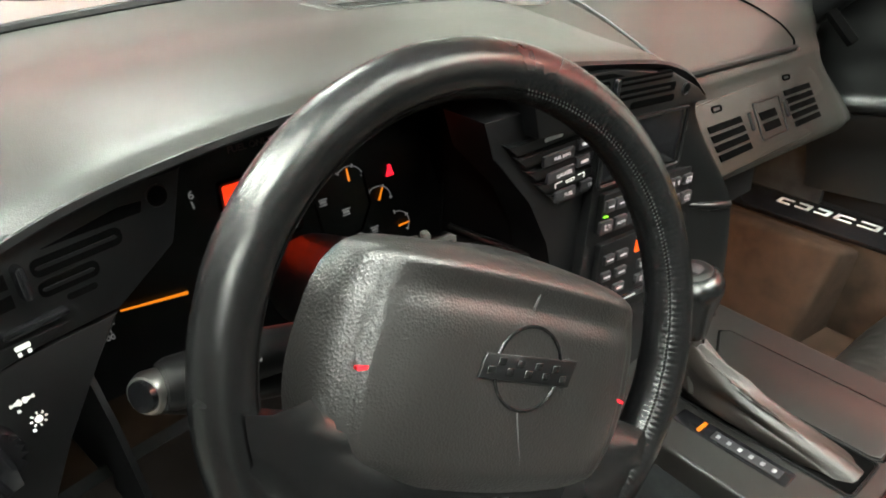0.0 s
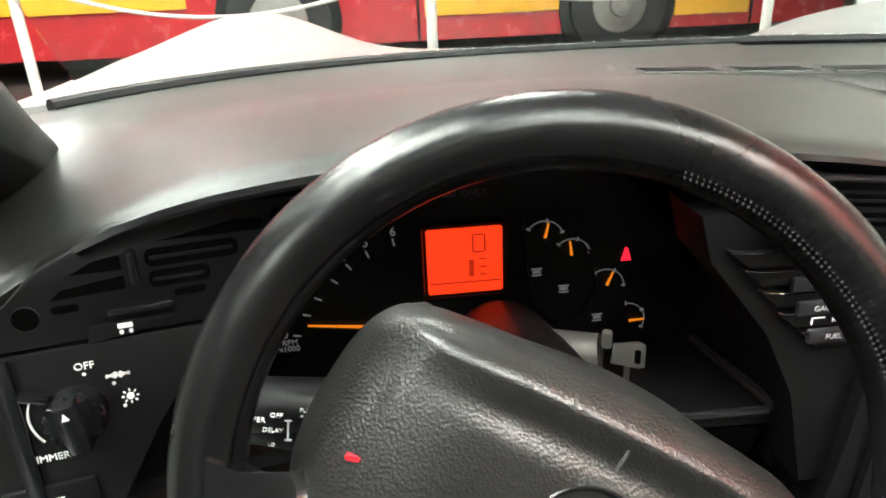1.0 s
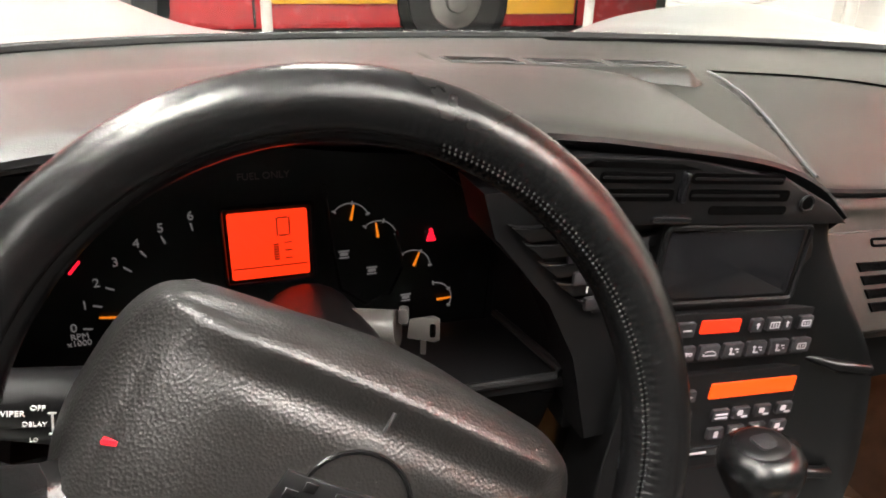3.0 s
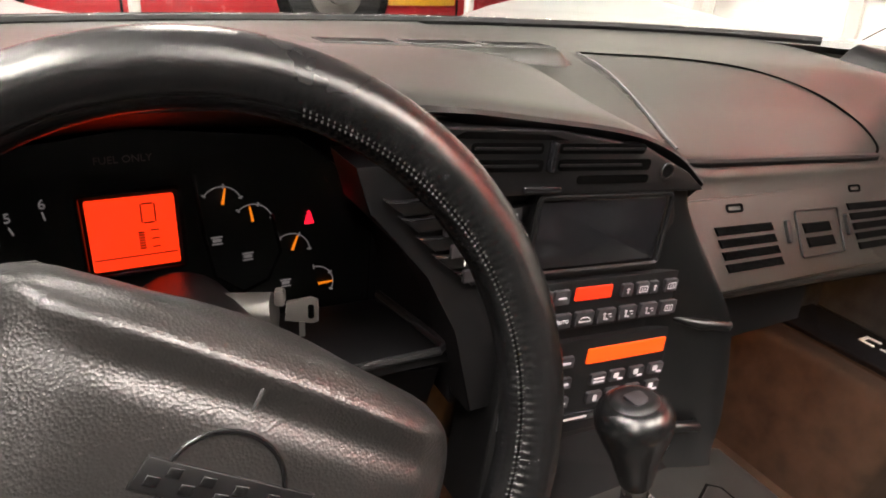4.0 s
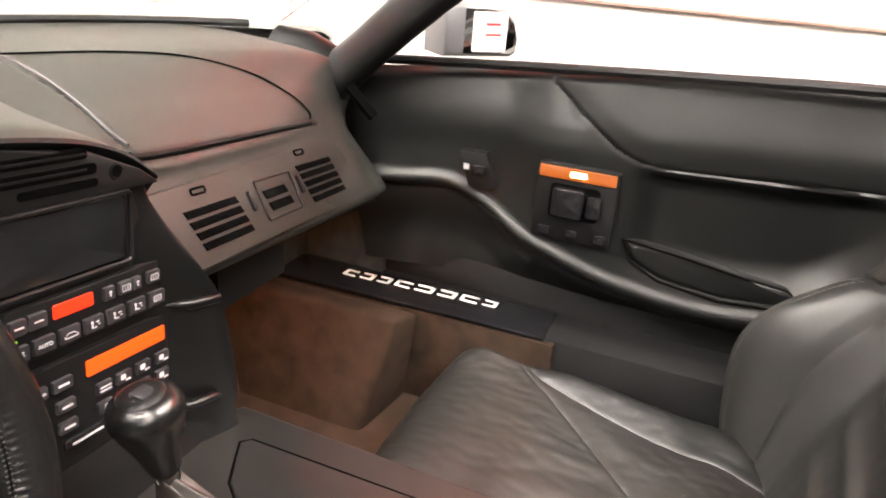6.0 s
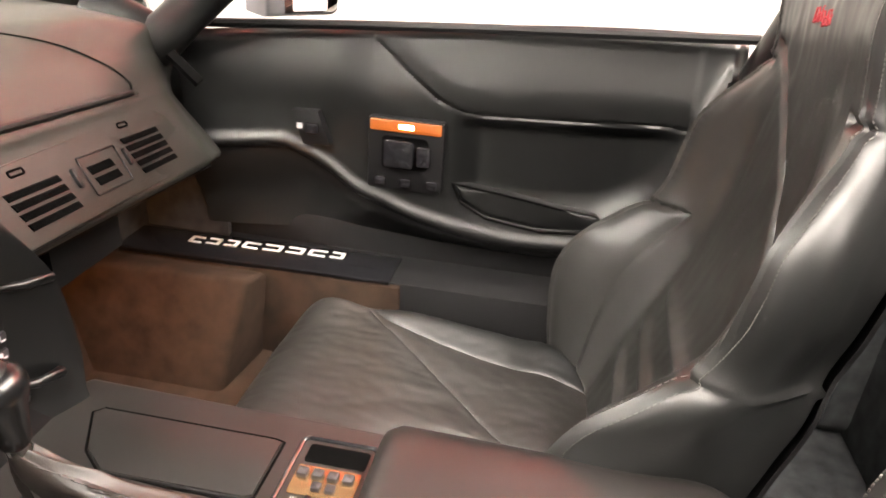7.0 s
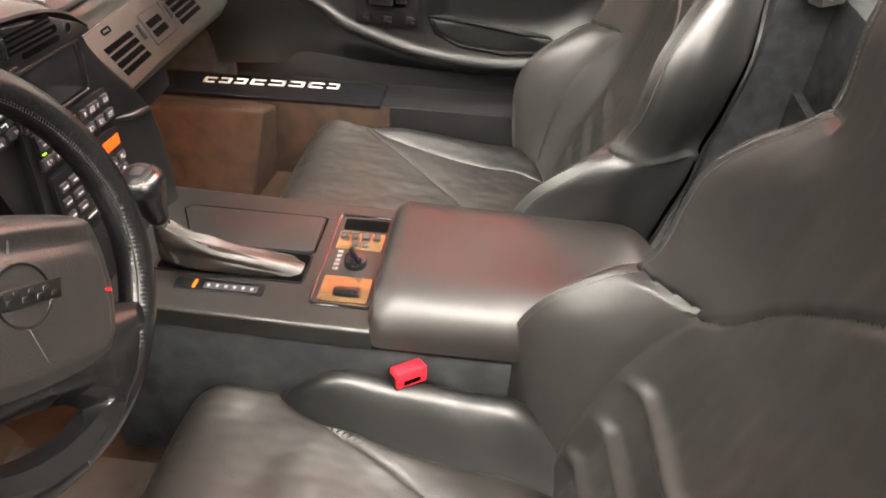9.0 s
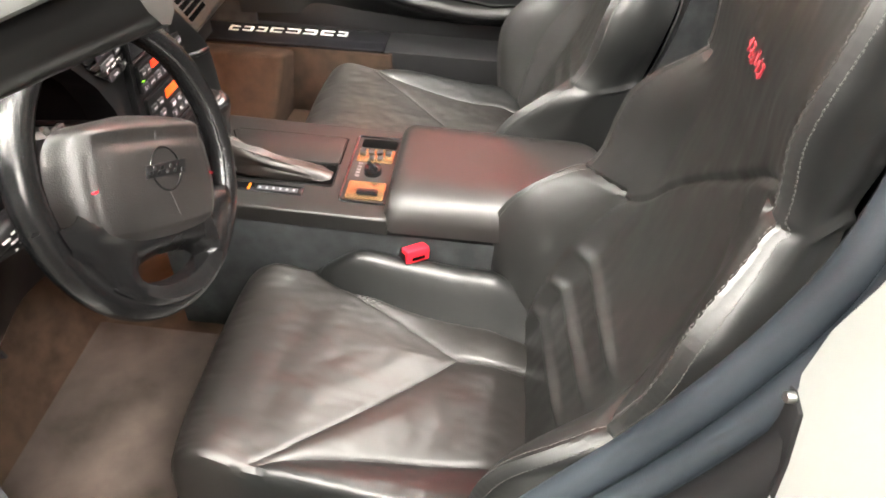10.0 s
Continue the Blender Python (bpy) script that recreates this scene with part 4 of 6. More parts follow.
side_grille = part("side_window_grille", prism(frame3((0.617, 0.262, 0.755), (0.15, -0.55, -0.6), (0.3, 0.6, -0.1)), rrect(-0.032, 0.032, -0.007, 0.007, 0.002), -0.01, 0.004, 0.001), DARK, dash)
for k in range(9):
    part("slat", prism(frame3((0.617, 0.262, 0.755), (0.15, -0.55, -0.6), (0.3, 0.6, -0.1)), rrect(-0.029 + 0.0066 * k, -0.026 + 0.0066 * k, -0.006, 0.006, 0.001, 2), 0.003, 0.006), PLASTIC, side_grille)

# ---- steering wheel and column ----
TILT_W, SPIN_W = radians(18.2), radians(30)
WX = Vector((1, -0.0687, 0)).normalized()
UP0 = Vector((-WX.y * math.sin(TILT_W), WX.x * math.sin(TILT_W), math.cos(TILT_W)))
W = frame3((-0.363, 0.031, 0.762), WX * math.cos(SPIN_W) - UP0 * math.sin(SPIN_W), WX * math.sin(SPIN_W) + UP0 * math.cos(SPIN_W))
RR, RT = 0.161, 0.0172
wheel = thing("steering_wheel", "black leather-wrapped steering wheel turned to one side", "steering wheel", (-0.345, 0.042, 0.53))
def ring_mesh(big, small, n, k):
    """The rim; the leather gathers in fine pleats along the stitched inner edge."""
    bm = bmesh.new()
    rows = []
    for i in range(n):
        a = 2 * math.pi * i / n
        deg = math.degrees(a) if a < math.pi else math.degrees(a) - 360
        pleat = smooth(-55, -35, deg) * (1 - smooth(95, 115, deg))
        row = []
        for j in range(k):
            b = 2 * math.pi * j / k
            w = math.exp(-(((b - 2.35 + math.pi) % (2 * math.pi) - math.pi) / 0.55) ** 2)
            r = small + 0.00026 * pleat * w * math.sin(a * 230 + 2.0 * noise.noise(Vector((a * 20, 0, 0)))) + 0.0003 * noise.noise(Vector((a * 9, math.cos(b) * 2, math.sin(b) * 2)))
            row.append(bm.verts.new(W @ Vector(((big + r * math.cos(b)) * math.cos(a), (big + r * math.cos(b)) * math.sin(a), r * math.sin(b)))))
        rows.append(row)
    for i in range(n):
        for j in range(k):
            bm.faces.new((rows[i][j], rows[(i + 1) % n][j], rows[(i + 1) % n][(j + 1) % k], rows[i][(j + 1) % k]))
    return bm


part("rim", ring_mesh(RR, RT, 900, 28), RIM, wheel, "shiny worn leather rim")


def stitches(a0, a1, n, rr, w):
    out = []
    for k in range(n):
        a = radians(a0 + (a1 - a0) * k / n)
        b = a + 0.010
        out.append(tube([W @ Vector(((rr - 0.002) * math.cos(a), (rr - 0.002) * math.sin(a), w - 0.001)), W @ Vector(((rr + 0.001) * math.cos((a + b) / 2), (rr + 0.001) * math.sin((a + b) / 2), w - 0.0001)), W @ Vector(((rr + 0.003) * math.cos(b), (rr + 0.003) * math.sin(b), w))], 0.00045, 4))
    return merged(*out)


part("stitching", stitches(-40, 100, 130, RR - 0.0122, 0.0128), STITCH, wheel, "grey thread stitching")
part("wrap_seam", tube([W @ Vector(((RR - 0.0125) * math.cos(radians(a)), (RR - 0.0125) * math.sin(radians(a)), 0.0121)) for a in range(-40, 222, 4)], 0.0007, 5), DARK, wheel)


def pad_half(b):
    return curve(b, [(-1.0, 0.088), (-0.6, 0.112), (-0.2, 0.120), (0.3, 0.119), (0.6, 0.115), (0.8, 0.108), (0.9, 0.099), (0.96, 0.084), (1.0, 0.050)])


def pad_top(u, v):
    """The airbag cover: a faceted slab with a bevelled upper edge and rounded corners."""
    a, b = 2 * u - 1, 2 * v - 1
    y = -0.020 + 0.070 * b + (0.006 * (1 - a * a) * b if b > 0 else 0.008 * (1 - a * a) * b)
    x = a * pad_half(b)
    ea = max(0.0, abs(a) - 0.76) / 0.24
    eb = max(0.0, abs(b) - (0.78 if b > 0 else 0.66)) / (0.22 if b > 0 else 0.34)
    e = min(1.0, (ea ** 3 + eb ** 3) ** (1 / 3))
    z = 0.027 * (1 - 0.45 * e ** 1.3 - 0.75 * e ** 6) + 0.004 * (1 - a * a) * (1 - b * b)
    # a hollow channel under the rounded upper band; the outer thirds fall away
    z -= 0.0034 * math.exp(-((b - 0.60) / 0.10) ** 2) * smooth(-0.80, -0.35, a) * (1 - smooth(0.78, 0.95, a))
    z += 0.0016 * math.exp(-((b - 0.80) / 0.08) ** 2) * smooth(-0.95, -0.6, a) * (1 - smooth(0.85, 1.0, a))
    z -= 0.011 * smooth(-0.45, -1.0, a) * (1 - 0.5 * smooth(0.5, 1, b)) + 0.005 * smooth(0.55, 1.0, a)
    z -= 0.0012 * math.exp(-((abs(a) - 0.80) / 0.03) ** 2) * (1 - smooth(0.3, 0.6, b)) * smooth(-0.7, -0.4, b)
    return W @ Vector((x, y, z))


def pad_z(x, y):
    """Height of the cover over the wheel's plane at a place on it."""
    b = (y + 0.020) / 0.070
    a = x / pad_half(b)
    return 0.027 + 0.004 * (1 - a ** 2) * (1 - b * b) - 0.0034 * math.exp(-((b - 0.60) / 0.10) ** 2) - 0.011 * smooth(-0.45, -1.0, a) - 0.005 * smooth(0.55, 1.0, a)


part("airbag_cover", sheet(pad_top, 110, 84, 0.004), PAD, wheel, "pebble-grained black airbag cover")
part("cover_back", prism(W, rrect(-0.080, 0.080, -0.070, 0.015, 0.03), -0.04, 0.0, 0.008), PLASTIC, wheel)
for y0, y1 in ((0.0165, 0.034), (-0.085, -0.0345)):
    part("cover_seam", tube([W @ Vector((0.005 - 0.02 * (y0 < 0) * (k / 6 - 1), y0 + (y1 - y0) * k / 6, pad_z(0.005, y0 + (y1 - y0) * k / 6) - 0.0004 - 0.010 * smooth(-0.066, -0.09, y0 + (y1 - y0) * k / 6))) for k in range(7)], 0.0009, 5), SEAM_AND_GLINT, wheel)
LG = at(W, 0.006, -0.009, 0.0312)
logo = part("emblem", tube([at(LG, 0.0245 * math.cos(a), 0.0245 * math.sin(a)).translation for a in [2 * math.pi * k / 40 for k in range(40)]], 0.0012, 6, True), RIM, wheel, "embossed round emblem")
part("emblem_disc", disc(LG, 0.0238, 0.0238, -0.004, -0.0004, 36, 0.0006), PAD, logo)
part("emblem_band", prism(at(LG, 0.0, 0.0, 0, 4), [(-0.036, -0.006), (0.032, -0.010), (0.037, 0.006), (-0.032, 0.008)], -0.002, 0.0012, 0.0005), PLASTIC, logo)
for k in range(9):
    part("emblem_check", prism(at(LG, -0.028 + 0.0068 * k, 0.0022 if k % 2 else -0.0030, 0, 4), [(-0.0030, -0.0022), (0.0026, -0.0022), (0.0034, 0.0022), (-0.0022, 0.0022)], 0.0008, 0.0020, 0.0003), RIM, logo)
for s in (-1, 1):
    part("horn_mark", prism(at(W, s * 0.094, -0.022, pad_z(s * 0.094, -0.022) - 0.0016, -14 * s), rrect(-0.0038, 0.0038, -0.0011, 0.0011, 0.001), -0.002, 0.0021), REDPLASTIC, wheel, "small red horn mark")

HOLE = (0.012, -0.122)


def web(u, v):
    """Plate between hub and rim, pierced by an oval hole; v runs from the hole outwards."""
    a = 2 * math.pi * u
    c, d = math.cos(a), math.sin(a)
    p0 = (HOLE[0] + 0.068 * c, HOLE[1] + 0.027 * d)
    k = math.hypot(0.068 * c, 0.027 * d)
    e, f = 0.068 * c / k, 0.027 * d / k
    h = HOLE[0] * e + HOLE[1] * f
    far = -h + math.sqrt(h * h - HOLE[0] ** 2 - HOLE[1] ** 2 + 0.157 ** 2)
    if f > 1e-6:
        far = min(far, (-0.050 - HOLE[1]) / f)
    p1 = (HOLE[0] + far * e, HOLE[1] + far * f)
    w = -0.010 + 0.022 * math.sin(math.pi / 2 * min(1, v / 0.3)) - 0.005 * smooth(0.35, 0.7, v)
    if f > 1e-6 and far < 0.15:
        w -= 0.016 * smooth(0.72, 1.0, v) ** 2
    return W @ Vector((p0[0] + (p1[0] - p0[0]) * v, p0[1] + (p1[1] - p0[1]) * v, w))


part("spoke_plate", sheet(web, 120, 14, 0.012), RIM, wheel, "leather-covered lower spokes with an oval hole")
part("spoke_seam", tube([W @ Vector((q * math.cos(radians(286)), q * math.sin(radians(286)), 0.0175 - 40 * (q - 0.161) ** 2)) for q in (0.146, 0.151, 0.156, 0.162, 0.168)], 0.0007, 5), STITCH, wheel)

column = thing("steering_column", "black plastic steering column shroud with stalk", "steering column", (-0.36, 0.2, 0.5))
NW = W.to_3x3() @ Vector((0, 0, 1))
C0 = W.translation - NW * 0.01
part("shroud", tube([C0 - NW * d for d in (0.02, 0.05, 0.10, 0.16, 0.26)], [0.040, 0.044, 0.046, 0.046, 0.044], 24), PLASTIC, column)
part("tilt_collar", tube([C0 - NW * d for d in (0.02, 0.045)], 0.047, 24), GLOSSY, column)
ST = Vector((-0.42, 0.115, 0.735))
stalk = part("multifunction_stalk", tube([ST, ST + Vector((-0.04, -0.002, 0.006)), ST + Vector((-0.10, 0.003, 0.024)), ST + Vector((-0.113, 0.004, 0.030))], [0.012, 0.0145, 0.0150, 0.0135], 20), PLASTIC, column, "black turn signal and wiper stalk")
part("stalk_ring", tube([ST + Vector((-0.113, 0.004, 0.030)), ST + Vector((-0.119, 0.002, 0.032)), ST + Vector((-0.122, 0.0, 0.033))], [0.0125, 0.0128, 0.0110], 24), CHROME, stalk)
part("stalk_end", tube([ST + Vector((-0.120, 0.001, 0.0325)), ST + Vector((-0.124, -0.001, 0.0336))], [0.0100, 0.0092], 24), GLOSSY, stalk)
SF = frame3((0, 0.0992, 0), (1, 0, 0), (0, 0, 1))
LETTERS = (
    ("WIPER", 0.0043, -0.511, 0.768),
    ("OFF", 0.0038, -0.499, 0.769),
    ("DELAY", 0.0036, -0.502, 0.76),
    ("LO", 0.0030, -0.504, 0.751),
    ("PUSH", 0.0032, -0.483, 0.77),
)
for t, size, u, v in LETTERS:
    part("stalk_lettering", words(t, size, at(SF, u, v, 0.0005, -12)), INK, stalk)
part("delay_scale", bars(at(SF, -0.495, 0.753, 0.0005, -8), [(-0.0005, 0.0005, 0.0, 0.0125), (-0.002, 0.002, 0.0118, 0.0128), (-0.002, 0.002, -0.0004, 0.0006), (0.006, 0.0078, 0.0145, 0.0160)]), INK, stalk)
part("wiper_sleeve", tube([(-0.532, 0.1150, 0.769), (-0.527, 0.1150, 0.768), (-0.47, 0.1150, 0.760), (-0.44, 0.1150, 0.753)], [0.0135, 0.0155, 0.0155, 0.014], 24), PLASTIC, stalk)
ignition = thing("ignition_key", "grey key in the ignition lock", "key", (-0.277, 0.179, 0.735))
part("lock_barrel", tube([(-0.325, 0.20, 0.728), (-0.296, 0.186, 0.733)], [0.016, 0.013], 20), KEYSTEEL, ignition)
KF = frame3((-0.280, 0.178, 0.734), (1, -0.35, 0.0), (0.0, 0.1, 1)) @ Matrix.Scale(0.78, 4)
part("key_head", prism(KF, [(-0.014, -0.008), (0.010, -0.011), (0.015, -0.009), (0.015, 0.010), (0.009, 0.013), (-0.012, 0.009)], -0.002, 0.003, 0.001), KEYSTEEL, ignition)
part("key_hole", prism(KF, rrect(0.006, 0.0115, -0.006, 0.007, 0.002), 0.001, 0.0035), DARK, ignition)
part("key_shoulder", prism(KF, rrect(-0.022, -0.013, 0.006, 0.020, 0.003), -0.006, 0.004, 0.001), KEYSTEEL, ignition)
part("key_tag", prism(KF, rrect(-0.002, 0.003, -0.024, -0.011, 0.001), -0.001, 0.001), CHROME, ignition)
# small shelf to the right of the column
shelf = thing("dash_shelf", "black open shelf beside the steering column", "shelf", (-0.22, 0.24, 0.64))
part("floor_plate", prism(frame3((0, 0, 0.664), (1, 0, 0), (0, 1, 0)), [(-0.33, 0.20), (-0.155, 0.192), (-0.150, 0.20), (-0.178, 0.30), (-0.33, 0.31)], -0.01, 0.0, 0.003), PLASTIC, shelf)
part("shelf_lip", tube([(-0.30, 0.196, 0.666), (-0.166, 0.189, 0.668), (-0.159, 0.194, 0.669), (-0.176, 0.295, 0.670)], [0.0035, 0.0035, 0.0045, 0.0035], 8), CHARCOAL, shelf)
part("side_wall", prism(frame3((-0.146, 0.195, 0.66), (-0.12, 1, 0), (0, 0, 1)), [(0, -0.05), (0.14, -0.02), (0.14, 0.15), (0.02, 0.13)], -0.006, 0.0), PLASTIC, shelf)

# ---- centre console ----
console = thing("center_console", "black plastic centre console between the seats", "center console", (0, -0.04, 0.2))
CZ = 0.508
CT = frame3((0, 0, CZ), (1, 0, 0), (0, 1, 0))
part("top_plate", prism(CT, [(-0.128, -0.213), (0.130, -0.208), (0.137, 0.14), (0.12, 0.155), (-0.115, 0.155), (-0.122, 0.14)], -0.03, 0.0, 0.006, 3), CONSOLEVINYL, console)
part("left_side", prism(frame3((-0.124, -0.04, 0.2), (0, -1, 0), (0, 0, 1)), [(-0.22, 0.0), (0.6, 0.0), (0.6, 0.27), (-0.22, 0.28)], -0.01, 0.0), CARPET, console, "black carpeted side")
part("right_side", prism(frame3((0.132, -0.04, 0.2), (0, 1, 0), (0, 0, 1)), [(-0.6, 0.0), (0.22, 0.0), (0.22, 0.28), (-0.6, 0.27)], -0.01, 0.0), CARPET, console, "black carpeted side")
ash = part("ashtray_lid", prism(CT, [(0.012, -0.106), (0.086, -0.106), (0.088, -0.098), (0.088, 0.095), (0.080, 0.102), (0.03, 0.075), (0.006, 0.045), (0.008, -0.098)], -0.004, 0.003, 0.001), CONSOLEVINYL, console, "flat ashtray lid")
part("lid_gap", tube([at(CT, u, v, 0.0006).translation for u, v in [(0.011, -0.1085), (0.088, -0.1085), (0.0905, -0.098), (0.0905, 0.096), (0.081, 0.105), (0.028, 0.077), (0.003, 0.046), (0.0055, -0.1)]], 0.0013, 6, True), DARK, console)
part("front_slope", prism(frame3((0.0, 0.150, CZ - 0.012), (1, 0, 0), (0, 0.35, 1)), rrect(-0.115, 0.130, 0.0, 0.10, 0.01), -0.02, 0.0, 0.003), CONSOLEVINYL, console)
part("boot_well", prism(CT, rrect(-0.052, 0.003, -0.106, 0.092, 0.006), -0.002, 0.0008), DARK, console)
part("boot_frame", tube([at(CT, u, v, 0.001).translation for u, v in rrect(-0.054, 0.005, -0.108, 0.094, 0.006)], 0.0016, 6, True), PLASTIC, console)
prn = part("gear_indicator", prism(CT, rrect(-0.086, -0.064, -0.064, 0.055, 0.003), -0.004, 0.0012, 0.0006), GLOSSY, console)
part("indicator_strip", prism(CT, rrect(-0.082, -0.070, -0.055, 0.015, 0.001), 0, 0.002), BUTTON, prn)
part("indicator_marks", bars(at(CT, 0, 0, 0.002), [(-0.0785, -0.0735, -0.05 + 0.0115 * k, -0.0462 + 0.0115 * k) for k in range(6)]), GREYINK, prn)
part("indicator_pointer", prism(CT, rrect(-0.083, -0.067, 0.026, 0.030, 0.0005, 2), 0, 0.0022), NEEDLE, prn, "orange gear pointer")
SP = at(CT, 0, 0, 0.0, 0)
swp = part("switch_plate", prism(CT, [(-0.084, -0.203), (0.098, -0.205), (0.098, -0.130), (-0.084, -0.130)], -0.004, -0.0005, 0.001), PLASTIC, console)
part("plate_well", tube([at(CT, u, v, 0.0).translation for u, v in rrect(-0.088, 0.102, -0.207, -0.126, 0.008)], 0.0028, 8, True), GLOSSY, swp)
part("seat_switch_plate", prism(CT, rrect(-0.082, -0.034, -0.199, -0.134, 0.003), -0.001, 0.003, 0.001), SATIN, swp, "glossy lumbar switch plate")
part("rocker", prism(CT, rrect(-0.073, -0.058, -0.188, -0.152, 0.004), 0.001, 0.008, 0.003), GLOSSY, swp)
part("ride_knob", disc(at(CT, -0.004, -0.169), 0.0155, 0.0155, 0, 0.012, 32, 0.003), GLOSSY, swp)
part("ride_knob_grip", prism(at(CT, -0.004, -0.169, 0, 35), rrect(-0.0145, 0.0145, -0.004, 0.004, 0.003), 0.01, 0.021, 0.003), GLOSSY, swp)
part("ride_lettering", bars(at(CT, 0, 0, 0.0), [(-0.020 + 0.009 * k, -0.0145 + 0.009 * k, b, b + 0.0011) for k in range(5) for b in (-0.1465, -0.1440, -0.1415)]), GREYINK, swp)
part("mirror_switch_plate", prism(CT, rrect(0.024, 0.063, -0.199, -0.134, 0.003), -0.001, 0.0015, 0.0006), SATIN, swp, "bronze mirror switch plate with painted orange reflection")
for k in range(4):
    part("mirror_button", prism(CT, rrect(0.045, 0.056, -0.194 + 0.0155 * k, -0.183 + 0.0155 * k, 0.002), 0, 0.007, 0.002), BUTTON, swp)
for k in range(2):
    part("mirror_button", prism(CT, rrect(0.030, 0.040, -0.180 + 0.014 * k, -0.170 + 0.014 * k, 0.002), 0, 0.006, 0.002), BUTTON, swp)
part("coin_tray", prism(CT, rrect(0.068, 0.094, -0.200, -0.136, 0.004), -0.001, 0.001), DARK, swp)

shifter = thing("gear_shifter", "black leather gear shifter with draped boot", "gear shifter", (-0.045, 0.03, CZ))
SK = Vector((-0.062, 0.061, 0.598))
prof = [(0.0, 0.0095), (0.004, 0.0125), (0.014, 0.0150), (0.030, 0.0190), (0.044, 0.0245), (0.056, 0.0285), (0.064, 0.0290), (0.071, 0.0262), (0.076, 0.020), (0.0785, 0.010)]
ax = Vector((-0.13, 0.10, 1)).normalized()
part("knob", tube([SK + ax * a for a, _ in prof], [b for _, b in prof], 28), RIM, shifter, "shiny dark leather knob")
part("knob_cap", tube([SK + ax * 0.073, SK + ax * 0.0785, SK + ax * 0.0800], [0.0215, 0.0165, 0.012], 24), PLASTIC, shifter)
part("knob_button", prism(frame3(SK + ax * 0.0785, (1, 0, 0), (0, 1, 0)), rrect(-0.008, 0.008, -0.011, 0.004, 0.003), 0, 0.003, 0.0012), BUTTON, shifter)
part("lever", tube([SK - ax * 0.07, SK + ax * 0.004], 0.008, 14), CHROME, shifter)


def boot(u, v):
    a = 2 * math.pi * u
    base = Vector((-0.0245 + 0.026 * math.copysign(abs(math.cos(a)) ** 0.6, math.cos(a)), -0.008 + 0.095 * math.copysign(abs(math.sin(a)) ** 0.7, math.sin(a)), CZ + 0.001))
    top = SK - ax * 0.004 + Vector((0.0105 * math.cos(a), 0.0105 * math.sin(a), 0))
    k = v ** 0.75
    p = base.lerp(top, k)
    fold = 0.0042 * math.sin(6 * a + 9 * v + 2 * math.sin(3 * a)) * math.sin(math.pi * min(1, v * 1.02))
    d = (p - Vector((-0.035, 0.01, p.z))).normalized()
    p += d * fold
    p.z -= 0.024 * math.sin(math.pi * v) * (1 - 0.8 * max(0, -math.sin(a))) - 0.002 * math.sin(7 * a + 8 * v)
    return p


part("boot", sheet(boot, 90, 26, 0.002), BOOT, shifter, "wrinkled black leather boot")

arm = thing("armrest", "black padded vinyl armrest on the console", "armrest", (0, -0.4, 0.2))


def arm_top(u, v):
    a = 2 * u - 1
    a = math.copysign(abs(a) ** 0.8, a)
    x = 0.004 + a * (0.124 - 0.006 * v)
    y = -0.216 - 0.400 * v
    dome = (1 - abs(a) ** 5) ** 0.55
    front = math.sqrt(max(0.0, 1 - (1 - min(1, v / 0.035)) ** 2))
    z = 0.484 + 0.056 * dome * (0.45 + 0.55 * front) - 0.004 * v - 0.075 * smooth(0.72, 1, v) ** 2
    z -= 0.004 * math.exp(-((x + 0.02) / 0.05) ** 2) * math.sin(math.pi * v)
    return (x, y, z)


part("lid", sheet(arm_top, 70, 60, 0.012), ARMLEATHER, arm, "soft padded lid")
part("lid_base", box((-0.113, -0.60, 0.474), (0.121, -0.219, 0.486), 0.004), PLASTIC, arm)
part("bin", box((-0.120, -0.60, 0.25), (0.124, -0.222, 0.474), 0.008), VINYL, arm)
part("bin_groove", tube([(-0.1205, -0.262, 0.438), (-0.1205, -0.30, 0.446), (-0.1205, -0.36, 0.440), (-0.1205, -0.42, 0.39), (-0.1205, -0.45, 0.32)], 0.0022, 6), DARK, arm)
part("rear_carpet", box((-0.13, -0.95, 0.2), (0.13, -0.60, 0.46), 0.01), CARPET, arm, "black carpeted tunnel")

buckle = thing("belt_buckle", "black seat belt buckle with red button", "belt buckle", (-0.145, -0.25, 0.3))
BK = frame3((-0.145, -0.262, 0.440), (0.6, -0.8, -0.1), (0.15, 0.1, 1))
part("housing", prism(BK, rrect(-0.022, 0.022, -0.03, 0.026, 0.006), -0.012, 0.010, 0.004), PLASTIC, buckle)
part("release_button", prism(at(BK, 0, 0.0, 0), rrect(-0.0215, 0.0215, 0.006, 0.030, 0.004), -0.006, 0.0125, 0.003), REDPLASTIC, buckle, "bright red release button")
part("button_slot", prism(at(BK, 0, 0.0, 0), rrect(-0.012, 0.012, 0.011, 0.017, 0.002), 0.01, 0.0132), DARK, buckle)
part("stem", tube([BK @ Vector((0, -0.03, 0)), BK @ Vector((0.0, -0.12, -0.01))], 0.014, 10, squash=0.4), RUBBER, buckle)

# ---- seats ----
CX = -0.342
seat = thing("bucket_seat", "black leather sport seat with high bolsters, creased and shiny", "car seat", (CX, -0.3, 0.2), "front seats")


APEX = 0.26


def seam_f(v):
    return max(0.0, 1 - (v - 0.22) / 0.535)


def seam_at(v, side):
    """Edge of the triangular front panel, as a share of the cushion's half width."""
    return APEX + (side * 0.93 - APEX) * seam_f(v)


def bolster_s(v):
    """Where the cushion's side bolster begins."""
    return curve(v, [(0.0, 0.96), (0.22, 0.93), (0.32, 0.80), (0.45, 0.70), (0.65, 0.62), (1.0, 0.57)])


